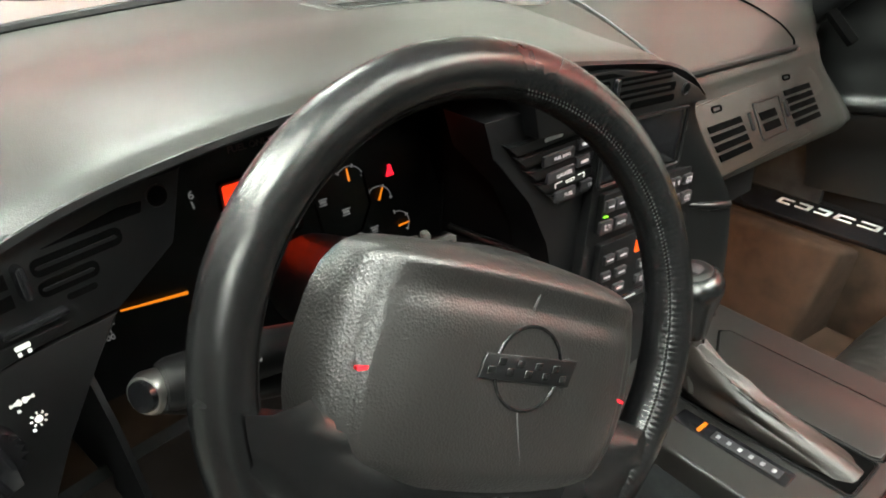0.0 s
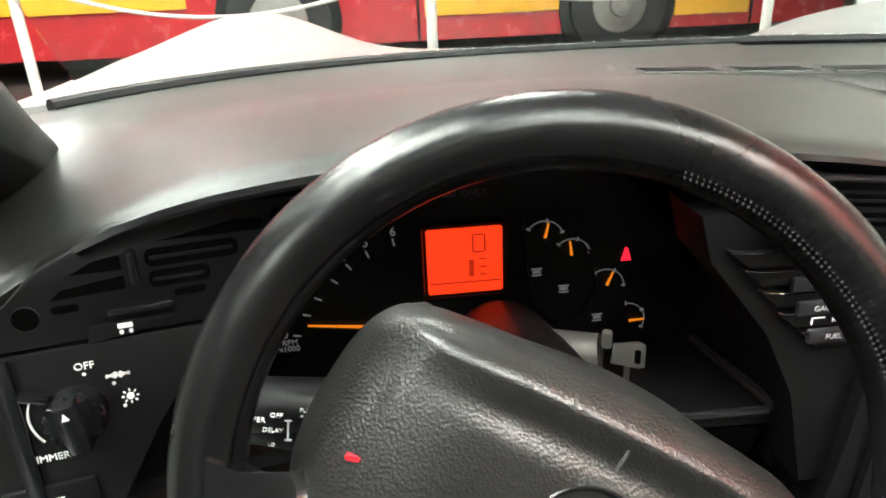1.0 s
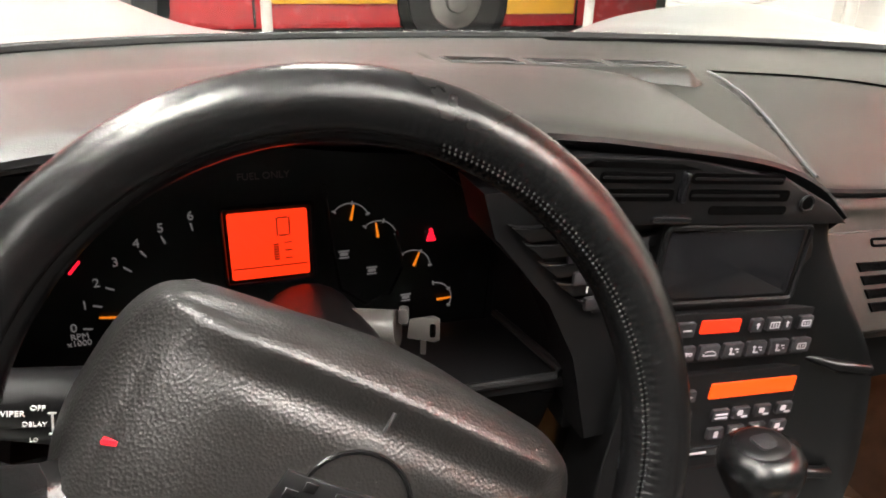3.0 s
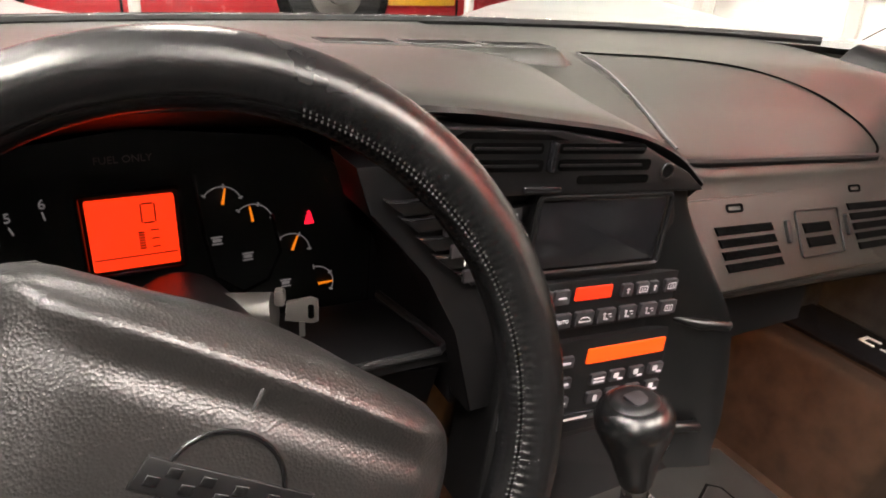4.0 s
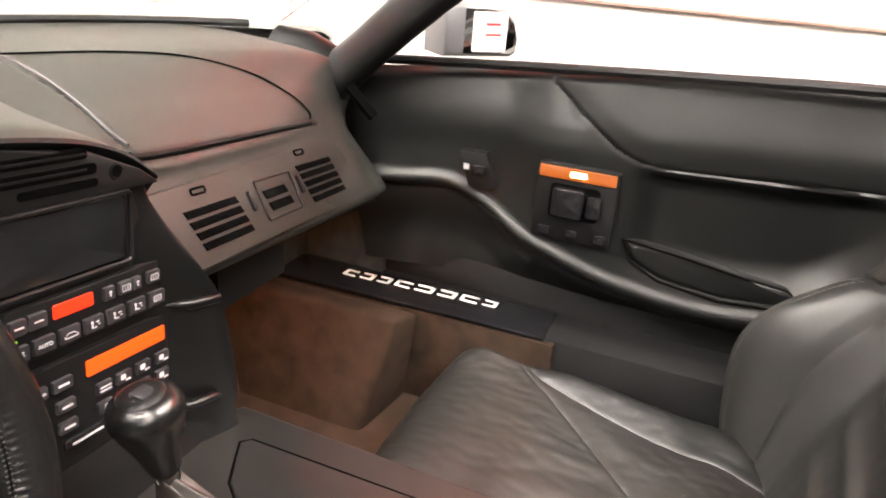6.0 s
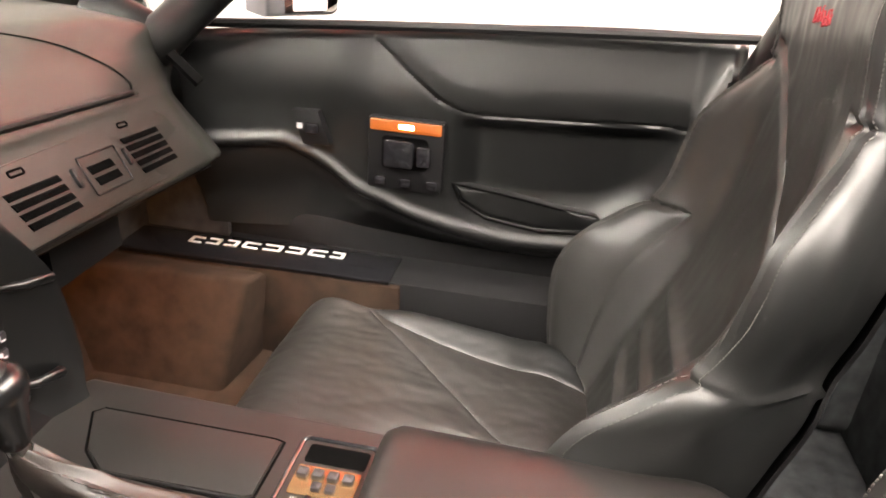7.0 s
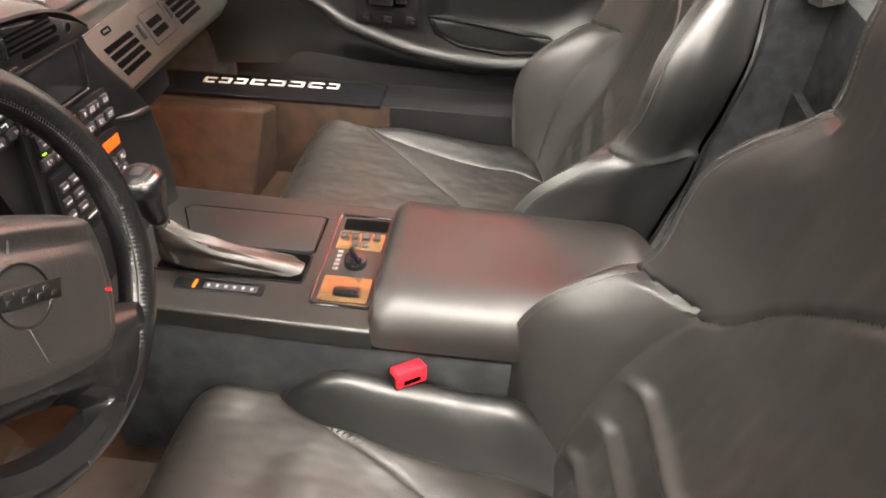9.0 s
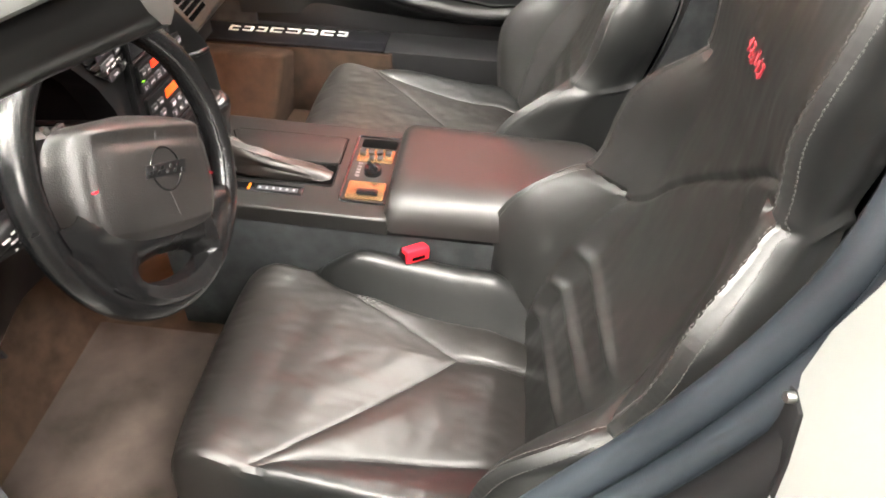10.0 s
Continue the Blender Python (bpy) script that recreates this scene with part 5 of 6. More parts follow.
@functools.lru_cache(maxsize=None)
def cushion(u, v):
    s = 2 * u - 1
    a = abs(s)
    half = curve(v, [(0, 0.172), (0.05, 0.186), (0.2, 0.200), (0.5, 0.214), (0.8, 0.214), (1, 0.20)])
    y = 0.030 - 0.505 * v + 0.018 * (1 - a ** 4) * (1 - smooth(0, 0.16, v))
    z = curve(v, [(0, 0.275), (0.018, 0.335), (0.045, 0.376), (0.085, 0.398), (0.14, 0.406), (0.22, 0.404), (0.45, 0.386), (0.7, 0.368), (0.85, 0.366), (1, 0.345)])
    z += 0.014 * smooth(0.55, 0.95, a) * math.exp(-((v - 0.11) / 0.075) ** 2)
    bs, vs = bolster_s(v), seam_at(v, 1 if s > APEX else -1)
    rise = smooth(0.22, 0.42, v) * (1 - 0.35 * smooth(0.82, 1, v))
    z += (0.066 if s > 0 else 0.014) * rise * smooth(0, 1, (a - bs) / max(0.06, 0.86 - bs)) ** 0.8
    z -= 0.17 * smooth(0.88, 1.0, a) ** 2.2
    if v > 0.22:
        d = (vs - s) * half * (1 if s > APEX else -1)
        z += 0.004 * smooth(0.22, 0.36, v) * smooth(0.0, 0.07, d) * (1 - smooth(0.66, 0.755, v)) - 0.0030 * smooth(0.22, 0.27, v) * math.exp(-(d / 0.004) ** 2)
        z -= 0.0040 * math.exp(-((a - bs) * half / 0.005) ** 2) * smooth(0.24, 0.32, v)
        if d < 0 and a < bs:
            w = abs(s - vs) / max(1e-4, abs(math.copysign(bs, s - APEX) - vs))
            z += 0.007 * math.sin(math.pi * w) * smooth(0.22, 0.5, v)
    if v >= 0.755:
        z -= 0.005 * math.exp(-((s - APEX) * half / 0.005) ** 2)
    p = Vector((s * 6, v * 9, 1.3))
    z += 0.0022 * noise.noise(p) * (1 - a * 0.5) + 0.0010 * noise.noise(p * 2.7)
    # gathered leather on the front corners and along the bolster's top
    z += 0.0004 * math.sin(v * 150 + 4 * noise.noise(p * 1.5)) * math.exp(-((a - 0.9) / 0.07) ** 2) * smooth(0.5, 0.7, v)
    z += 0.0007 * math.sin(a * 95 + 3 * noise.noise(p)) * smooth(0.72, 0.95, a) * (1 - smooth(0.06, 0.16, v))
    return (CX + s * half, y, z)


def cushion_region(u, v):
    s = 2 * u - 1
    if v < 0.22 or seam_at(v, -1) < s < seam_at(v, 1):
        return 0
    return (1 if abs(s) < bolster_s(v) else 2) * (1 if s < APEX else -1)


NU, NV = 130, 120
for k, n, mt, lab in ((0, "seat_front_panel", CREASED, "worn front panel with fine creases"), (1, "seat_wedge_panel", CREASED, "smooth side wedge of the cushion"), (-1, "seat_wedge_panel", CREASED, "smooth side wedge of the cushion"), (2, "cushion_bolster", LEATHER, "raised shiny cushion bolster"), (-2, "cushion_bolster", LEATHER, "raised shiny cushion bolster")):
    part(n, sheet(cushion, NU, NV, 0.006, lambda u, v, k=k: cushion_region(u, v) == k), mt, seat, lab)
for sg in (-1, 1):
    part("cushion_seam", tube([Vector(cushion(0.5 + 0.5 * seam_at(0.23 + 0.52 * k / 40, sg), 0.23 + 0.52 * k / 40)) for k in range(41)], 0.0014, 6), DARK, seat, "sewn seam")
    part("bolster_seam", tube([Vector(cushion(0.5 + sg * 0.5 * bolster_s(0.24 + 0.72 * k / 40), 0.24 + 0.72 * k / 40)) for k in range(41)], 0.0013, 6), DARK, seat, "sewn seam")
part("cushion_seam", tube([Vector(cushion(0.5 + 0.5 * APEX, 0.755 + 0.22 * k / 10)) for k in range(11)], 0.0013, 6), DARK, seat, "sewn seam")
part("seat_base", prism(frame3((CX, -0.24, 0.2), (1, 0, 0), (0, 1, 0)), rrect(-0.18, 0.18, -0.20, 0.20, 0.05), 0.02, 0.09, 0.02), PLASTIC, seat)
for s in (-1, 1):
    part("seat_rail", box((CX + s * 0.14 - 0.02, -0.48, 0.2), (CX + s * 0.14 + 0.02, -0.02, 0.23), 0.004), STEEL, seat)

RIDGE = [(0.29, 0.200), (0.36, 0.222), (0.45, 0.236), (0.55, 0.238), (0.62, 0.236), (0.66, 0.226), (0.72, 0.230), (0.77, 0.226), (0.82, 0.202), (0.86, 0.174), (0.89, 0.158), (0.93, 0.152), (1.0, 0.144), (1.06, 0.130), (1.10, 0.108), (1.12, 0.086)]
CENTRE = [(0.25, -0.42), (0.333, -0.448), (0.453, -0.492), (0.55, -0.535), (0.62, -0.562), (0.75, -0.595), (0.88, -0.608), (0.96, -0.604), (1.05, -0.612), (1.12, -0.630)]
WING = [(0.25, -0.41), (0.33, -0.398), (0.42, -0.386), (0.50, -0.384), (0.545, -0.398), (0.58, -0.424), (0.615, -0.466), (0.65, -0.510), (0.69, -0.530), (0.74, -0.540), (0.78, -0.550), (0.82, -0.572), (0.86, -0.600), (0.89, -0.606), (0.96, -0.600), (1.05, -0.618), (1.12, -0.64)]
REAR = [(0.25, -0.53), (0.40, -0.570), (0.506, -0.598), (0.67, -0.638), (0.77, -0.657), (0.85, -0.668), (0.95, -0.690), (1.05, -0.700), (1.12, -0.700)]


def back_half(z):
    return curve(z, RIDGE) / 0.94


def arch(s):
    return curve(s, [(-1, 0.905), (-0.8, 0.90), (-0.5, 0.875), (0.0, 0.80), (0.3, 0.728), (0.56, 0.648), (1, 0.645)])


def edge_at(z):
    """Where across the back the front turns into the side."""
    return 0.84 + 0.04 * smooth(0.60, 0.72, z)


@functools.lru_cache(maxsize=None)
def backrest(u, v):
    s = 2 * u - 1
    a = abs(s)
    z = 0.29 + 0.83 * v
    half = back_half(z)
    yc, yw, yr = curve(z, CENTRE), curve(z, WING), curve(z, REAR)
    a0 = edge_at(z)
    k = min(1.0, max(0.0, (a - 0.42) / (a0 - 0.42)))
    front = yc + (yw - yc) * (0.55 * smooth(0, 1, k) + 0.45 * math.sin(math.pi / 2 * k) ** 1.6)
    t = max(0.0, (a - a0) / (1 - a0))
    x = math.copysign(half * (a * 0.94 / a0 if a < a0 else 0.94 + 0.06 * math.sin(math.pi * min(1, t * 1.1)) ** 0.8 - 0.10 * smooth(0.45, 1, t)), s)
    y = front + (yr - front) * (1 - math.cos(math.pi / 2 * t)) ** 0.8
    # piping ridge just outside the seam edge
    y += 0.0035 * math.exp(-((a - a0 + 0.012) * half / 0.0035) ** 2)
    y -= 0.0035 * math.exp(-((a - a0 - 0.006) * half / 0.003) ** 2)
    y -= 0.08 * smooth(0.94, 1.0, v) ** 2
    if -0.45 < s < 0.56:
        for c, q in ((0.440, -0.16), (0.499, -0.135), (0.559, -0.087)):
            y += 0.009 * math.exp(-((z - c - q * x) / 0.009) ** 2) * smooth(-0.42, -0.20, s) * (1 - smooth(0.46, 0.56, s)) * (1 - smooth(arch(s) - 0.09, arch(s) - 0.03, z))
    if s < 0.58:
        y -= 0.007 * math.exp(-((z - arch(s)) / 0.006) ** 2) * smooth(-0.80, -0.74, s)
    if z < arch(s):
        y -= 0.008 * math.exp(-((s - 0.56) * half / 0.005) ** 2)
    if z < 0.66:
        y -= 0.007 * math.exp(-((s + 0.60) * half / 0.005) ** 2)
    fold = 0.655 - 0.05 * (a - 0.6)
    if a > 0.56:
        y -= 0.009 * math.exp(-((z - fold) / 0.0045) ** 2) * (1 if s > 0 else smooth(0.55, 0.7, a))
    if a > 0.72:
        y -= 0.007 * math.exp(-((z - 0.875) / 0.005) ** 2)
    p = Vector((s * 5, z * 9, 4.1))
    gather = math.exp(-((a - a0 + 0.03) / 0.06) ** 2) * smooth(0.66, 0.70, z) * (1 - smooth(1.02, 1.06, z)) * (1.0 if s < 0 else 0.4)
    gather += 0.7 * math.exp(-((a - a0 - 0.03) / 0.05) ** 2) * (1 - smooth(0.52, 0.60, z)) * smooth(0.35, 0.42, z)
    y += 0.0007 * gather * math.sin(z * 2 * math.pi / 0.0105 + 2.5 * noise.noise(Vector((z * 26, s, 0))))
    # loose leather on the sides
    y += 0.0035 * smooth(0, 0.2, t) * noise.noise(Vector((t * 2.2, z * 13, 8.0 + s)))
    x += math.copysign(0.0035, s) * smooth(0, 0.25, t) * noise.noise(Vector((t * 3.0 + z * 6, z * 17, 2.0)))
    y += 0.0016 * noise.noise(p) + 0.0007 * noise.noise(p * 3.1)
    return (CX + x, y, z + 0.01 * (1 - a * a) * smooth(0.93, 1, v))


def region(u, v):
    s, z = 2 * u - 1, 0.29 + 0.83 * v
    a = abs(s)
    if a > edge_at(z):
        return 4 if s < 0 else 5
    if -0.60 < s < 0.56 and z < arch(s):
        return 0
    if z < 0.655 - 0.05 * (a - 0.6):
        return 1 if s < 0 else 2
    return 3


for k, (n, lab) in enumerate((("backrest_insert", "ribbed centre panel"), ("back_bolster", "creased side bolster"), ("back_bolster", "creased side bolster"), ("headrest_section", "smooth shoulder and headrest section"), ("side_panel", "glossy loose leather side"), ("side_panel", "glossy loose leather side"))):
    part(n, sheet(lambda u, v: backrest(1 - u, v), 150, 240, 0.006, lambda u, v, k=k: region(1 - u, v) == k), LEATHER if k > 3 else SEATFACE, seat, lab)


def back_shell(u, v):
    s = 2 * u - 1
    z = 0.29 + 0.83 * v
    y0 = backrest(1.0, v)[1]
    return (CX + s * back_half(z) * 0.90, y0 - 0.035 * (1 - abs(s) ** 4) - 0.002, z - 0.006)


part("back_shell", sheet(back_shell, 24, 40, 0.004), VINYL, seat, "smooth black leather back")
THREAD = surface("seat_thread", (0.05, 0.048, 0.045), 0.6, bump=0.0)
for sg in (-1, 1):
    for off in (-0.040, 0.020):
        rows = []
        for k in range(170):
            v = 0.10 + 0.84 * k / 170
            e = edge_at(0.29 + 0.83 * v) + off
            p, q = Vector(backrest(0.5 + sg * 0.5 * e, v)), Vector(backrest(0.5 + sg * 0.5 * e, v + 0.0030))
            rows.append(tube([p + Vector((0.0006 * sg, 0.0008, 0)), q + Vector((0.0006 * sg, 0.0008, 0))], 0.0007, 5))
        part("stitching", merged(*rows), THREAD, seat, "row of grey stitches along the bolster")
EM = frame3((CX, backrest(0.5, (0.945 - 0.29) / 0.83)[1], 0.945), (1, 0, 0), (0, -0.1, 1))
part("embroidery", merged(*[prism(at(EM, -0.026 + 0.0095 * k, 0.002 * (k % 3 - 1), 0, 14), rrect(*q, 0.0008, 2), -0.0015, 0.0012) for k in range(6) for q in ((-0.0012, 0.0012, -0.008, 0.008), (-0.001, 0.006, 0.0055 - 0.006 * (k % 2), 0.0075 - 0.006 * (k % 2)), (-0.001, 0.005, -0.0075 + 0.004 * (k % 3), -0.0055 + 0.004 * (k % 3)))]), REDTHREAD, seat, "red embroidered emblem")
copy_thing(seat, Matrix.Translation((0.348, -0.285, 0.2)) @ Matrix.Diagonal((-1, 1, 1, 1)))

tongue = thing("belt_tongue", "chrome seat belt tongue by the seat", "belt tongue", (0.60, -0.40, 0.39))
part("plate", prism(frame3((0.605, -0.415, 0.455), (0.3, 1, 0.3), (0, -0.3, 1)), rrect(-0.02, 0.02, -0.008, 0.008, 0.003), -0.001, 0.002, 0.0008), CHROME, tongue)
part("webbing", prism(frame3((0.615, -0.43, 0.42), (0.3, 1, 0.3), (0, -0.3, 1)), rrect(-0.016, 0.016, -0.06, 0.03, 0.002), -0.003, 0.0), RUBBER, tongue)

# ---- passenger door and sill ----
door = thing("passenger_door", "black vinyl door panel with curved armrest, closed", "car door", (0.73, -0.15, 0.36))
LOW = [(-0.60, 0.80), (-0.57, 0.72), (-0.55, 0.64), (-0.52, 0.56), (-0.48, 0.515), (-0.438, 0.489), (-0.35, 0.475), (-0.269, 0.475), (-0.16, 0.489), (-0.10, 0.503), (-0.051, 0.520), (0.004, 0.541), (0.056, 0.577), (0.10, 0.600), (0.14, 0.613), (0.222, 0.608), (0.32, 0.600)]
UPS = [(-0.66, 0.712), (-0.548, 0.714), (-0.511, 0.717), (-0.35, 0.708), (-0.195, 0.703), (-0.15, 0.715), (-0.109, 0.740), (-0.06, 0.776), (-0.019, 0.807), (0.02, 0.85)]


def door_face(u, v):
    y = 0.315 - 0.94 * u
    top = 0.862 - 0.058 * smooth(-0.6, 0.4, y) - 0.01 * smooth(0.1, 0.32, y)
    z = 0.420 + (top - 0.420) * v
    low, ups = curve(y, LOW), curve(y, UPS)
    x = 0.722 - 0.03 * smooth(0.10, 0.32, y)
    pad = 0.007 * smooth(ups - 0.004, ups + 0.050, z) + 0.0025 * smooth(ups - 0.001, ups + 0.004, z) if y < 0.02 else 0.0
    pad += 0.011 * smooth(0.66, 0.78, z) * smooth(-0.03, 0.05, y)
    seamline = 0.0025 * math.exp(-((z - ups) / 0.003) ** 2) if y < 0.0 else 0
    if y < -0.555:
        seamline, pad = 0.0, 0.011
    pocket = 0.026 * smooth(-0.560, -0.47, y) * (1 - smooth(-0.22, -0.16, y)) * smooth(low + 0.02, low + 0.10, z) * (1 - smooth(ups - 0.03, ups - 0.004, z))
    d = z - low
    ridge = 0.004 * (1 - smooth(0.0, 0.075, d)) + 0.009 * (1 - smooth(0.004, 0.026, d)) if d > 0.004 else 0.013 * max(0.0, 1 - ((0.004 - d) / 0.014) ** 2)
    x += pocket - pad + seamline - ridge + 0.055 * (1 - smooth(0.42, low - 0.008, z))
    x += 0.040 * smooth(0.70, 0.87, z)
    x += 0.03 * smooth(0.95, 1.0, v) ** 2 + 0.02 * smooth(0.975, 1, u)
    return (x, y, z)


part("door_panel", sheet(door_face, 190, 110, 0.012), DOORVINYL, door)
DP = frame3((0.700, 0, 0), (0, -1, 0), (0, 0, 1))
part("window_seal", tube([(0.735, 0.30 - 0.93 * k / 14, 0.806 + 0.058 * k / 14 + 0.004 * math.sin(math.pi * k / 14)) for k in range(15)], 0.008, 8), RUBBER, door)
hb = part("handle_bezel", prism(at(DP, 0, 0, -0.012), rrect(0.020, 0.156, 0.553, 0.684, 0.006), -0.02, 0.004, 0.002), PLASTIC, door)
part("door_lamp", prism(at(DP, 0, 0, -0.008), rrect(0.024, 0.150, 0.661, 0.680, 0.002), -0.002, 0.004, 0.001), WARMLENS, door, "lit amber door lamp lens")
part("lamp_bulb", prism(at(DP, 0, 0, -0.006), rrect(0.075, 0.102, 0.667, 0.675, 0.003), 0.0, 0.003, 0.001), BULB, door, "glowing bulb")
part("handle_cup", prism(at(DP, 0, 0, -0.009), rrect(0.045, 0.128, 0.593, 0.652, 0.008), -0.002, 0.0015), DARK, hb)
part("handle_pull", prism(at(DP, 0, 0, -0.006), rrect(0.050, 0.104, 0.597, 0.647, 0.006), 0, 0.010, 0.004), GLOSSY, hb)
part("handle_latch", prism(at(DP, 0, 0, -0.006), rrect(0.108, 0.134, 0.603, 0.640, 0.005), 0, 0.008, 0.003), GLOSSY, hb)
for u in (0.034, 0.080, 0.128):
    part("window_switch", prism(at(DP, 0, 0, -0.008), rrect(u, u + 0.020, 0.561, 0.577, 0.003), 0, 0.006, 0.002), GLOSSY, hb)
mb = part("lock_switch_bezel", prism(at(DP, 0, 0, -0.006), [(-0.118, 0.679), (-0.070, 0.681), (-0.048, 0.622), (-0.098, 0.619)], -0.02, 0.004, 0.002), PLASTIC, door)
part("lock_switch", prism(at(DP, 0, 0, -0.004), rrect(-0.092, -0.068, 0.642, 0.660, 0.003), 0, 0.008, 0.002), GLOSSY, mb)
part("lock_mark", bars(at(DP, 0, 0, -0.001), [(-0.108, -0.098, 0.648, 0.658)]), GREYINK, mb)
PULL = [(0.172, 0.575), (0.26, 0.566), (0.36, 0.552), (0.43, 0.546), (0.446, 0.535), (0.43, 0.512), (0.34, 0.503), (0.24, 0.515), (0.19, 0.54)]
pull = part("map_pocket", prism(at(DP, 0, 0, -0.024), PULL, -0.02, 0.004, 0.012, 4), DOORVINYL, door, "padded pull pocket")
part("pocket_seam", tube([at(DP, u, v, -0.018).translation for u, v in PULL], 0.0022, 6, True), DARK, door)
part("door_shell", box((0.785, -0.66, 0.30), (0.88, 0.36, 0.775), 0.03), WHITEPAINT, door, "white painted outer door skin")

sill = thing("door_sill", "black door sill with white block lettering shapes", "door sill", (0.72, 0, 0.2))
part("sill_body", box((0.662, -0.62, 0.2), (0.80, 0.50, 0.388), 0.008), RUBBER, sill)
part("kick_carpet", box((0.648, -0.10, 0.2), (0.662, 0.50, 0.385), 0.004), BROWNCARPET, sill, "carpet side coloured brown as if lamp-lit")
# added strip: blocks outside light between door and sill
part("sill_gap_filler", box((0.772, -0.64, 0.38), (0.80, 0.50, 0.455), 0.006), RUBBER, sill, "black strip added to close the gap under the door")
plate = part("sill_plate", prism(frame3((0, 0, 0.3885), (1, 0, 0), (0, 1, 0)), [(0.655, -0.080), (0.755, -0.080), (0.74, 0.47), (0.642, 0.45)], -0.006, 0.004, 0.002), GLOSSY, sill, "glossy black sill plate")
part("plate_edge", tube([(0.653, -0.08, 0.3915), (0.648, 0.2, 0.3915), (0.641, 0.45, 0.3915)], 0.003, 8), GLOSSY, plate)
y = 0.338
for k, wd in enumerate((0.034, 0.034, 0.034, 0.040, 0.044, 0.042, 0.042, 0.034)):
    xx = 0.696 + 0.0025 * k
    LF = frame3((0, 0, 0.393), (1, 0, 0), (0, 1, 0))
    y0, y1 = y - wd + 0.007, y
    part("letter_shape", merged(*[prism(LF, rrect(*q, 0.002, 3), 0, 0.0006) for q in ((xx, xx + 0.006, y0, y1), (xx + 0.020, xx + 0.026, y0, y1), (xx, xx + 0.026, y0 if k % 3 else y1 - 0.007, y0 + 0.007 if k % 3 else y1))]), INK, plate, "white letter shape")
    y -= wd * 1.05

# door mirror; the reflection of a paper sign is laid on its glass
mirror = thing("door_mirror", "grey door mirror outside the window", "side mirror", (0.80, 0.12, 0.83))
MF = frame3((0.860, 0.140, 0.858), (0.74, -0.67, 0), (0, 0, 1))
part("housing", prism(MF, [(-0.085, -0.044), (0.052, -0.044), (0.064, -0.036), (0.066, -0.010), (0.056, 0.020), (0.036, 0.040), (0.0, 0.047), (-0.085, 0.047)], -0.09, 0.0, 0.010, 3), surface("grey_mirror_paint", (0.13, 0.13, 0.135), 0.4, fine=200, bump=0.02), mirror)
part("mirror_glass", prism(MF, [(-0.05, -0.037), (0.048, -0.037), (0.057, -0.031), (0.059, -0.010), (0.050, 0.016), (0.032, 0.034), (0.0, 0.040), (-0.05, 0.040)], 0.0, 0.003), MIRROR, mirror)
note = part("note", prism(MF, rrect(-0.034, 0.036, -0.034, 0.036, 0.002), 0.002, 0.0042), PAPER, mirror, "painted reflection of a paper sign with red lines")
part("reflected_lines", bars(at(MF, 0, 0, 0.0042), [(-0.008, 0.022, 0.012, 0.0165), (-0.008, 0.024, -0.006, -0.002)]), REDTHREAD, note)

# ---- cabin shell ----
floor_pan = thing("car_floor", "dark brown-black carpeted car floor", "floor", (0, 0, 0.19), kind="structure")
part("carpet", box((-0.68, -0.30, 0.17), (0.68, 0.62, 0.2), 0.0), BROWNCARPET, floor_pan)
part("rear_carpet", box((-0.68, -0.98, 0.17), (0.68, -0.30, 0.2), 0.0), CARPET, floor_pan)
part("toe_board", prism(frame3((0, 0.44, 0.2), (1, 0, 0), (0, 0.45, 1)), rrect(0.13, 0.66, 0.0, 0.36, 0.01), -0.03, 0.0), BROWNCARPET, floor_pan, "carpeted passenger toe board")


def hull(low, high, bevel):
    """A block between two outlines with equal corner counts."""
    bm = bmesh.new()
    a, b = [bm.verts.new(p) for p in low], [bm.verts.new(p) for p in high]
    k = len(a)
    bm.faces.new(a[::-1]), bm.faces.new(b)
    for i in range(k):
        bm.faces.new((a[i], a[(i + 1) % k], b[(i + 1) % k], b[i]))
    bmesh.ops.bevel(bm, geom=list(bm.edges), offset=bevel, segments=4, affect="EDGES", profile=0.5)
    return bm


part("footwell_box", hull([(0.500, 0.190, 0.19), (0.655, 0.170, 0.19), (0.655, 0.62, 0.19), (0.500, 0.62, 0.19)], [(0.556, 0.150, 0.412), (0.640, 0.146, 0.384), (0.640, 0.62, 0.384), (0.552, 0.62, 0.40)], 0.014), BROWNCARPET, floor_pan, "carpeted box beside the passenger's feet")
# two panels added to shut outside light out of the footwell
part("right_kick_panel", box((0.755, 0.28, 0.38), (0.77, 0.47, 0.76), 0.003), CARPET, floor_pan)
part("side_bulkhead", box((0.655, 0.455, 0.17), (0.78, 0.60, 0.74), 0.003), CARPET, floor_pan)
part("firewall", box((-0.66, 0.60, 0.17), (0.77, 0.62, 0.74), 0.0), CARPET, floor_pan)
part("driver_toe_board", prism(frame3((-0.39, 0.33, 0.2), (1, 0, 0), (0, 0.6, 1)), rrect(-0.26, 0.25, 0.0, 0.35, 0.01), -0.02, 0.0), BROWNCARPET, floor_pan)
mat_ob = thing("floor_mat", "worn dark brown carpet mat on the driver floor", "floor mat", (-0.4, 0.1, 0.2))
part("mat_body", prism(frame3((-0.40, 0.13, 0.2), (1, 0, 0), (0, 1, 0)), rrect(-0.255, 0.245, -0.21, 0.30, 0.05), 0.0, 0.009, 0.004), MATPILE, mat_ob)
rear = thing("rear_trunk_wall", "black carpeted rear bulkhead with ledge", "bulkhead", (0, -0.95, 0.2), kind="structure")
part("bulkhead", box((-0.66, -0.99, 0.2), (0.70, -0.945, 0.70), 0.012), CARPET, rear)
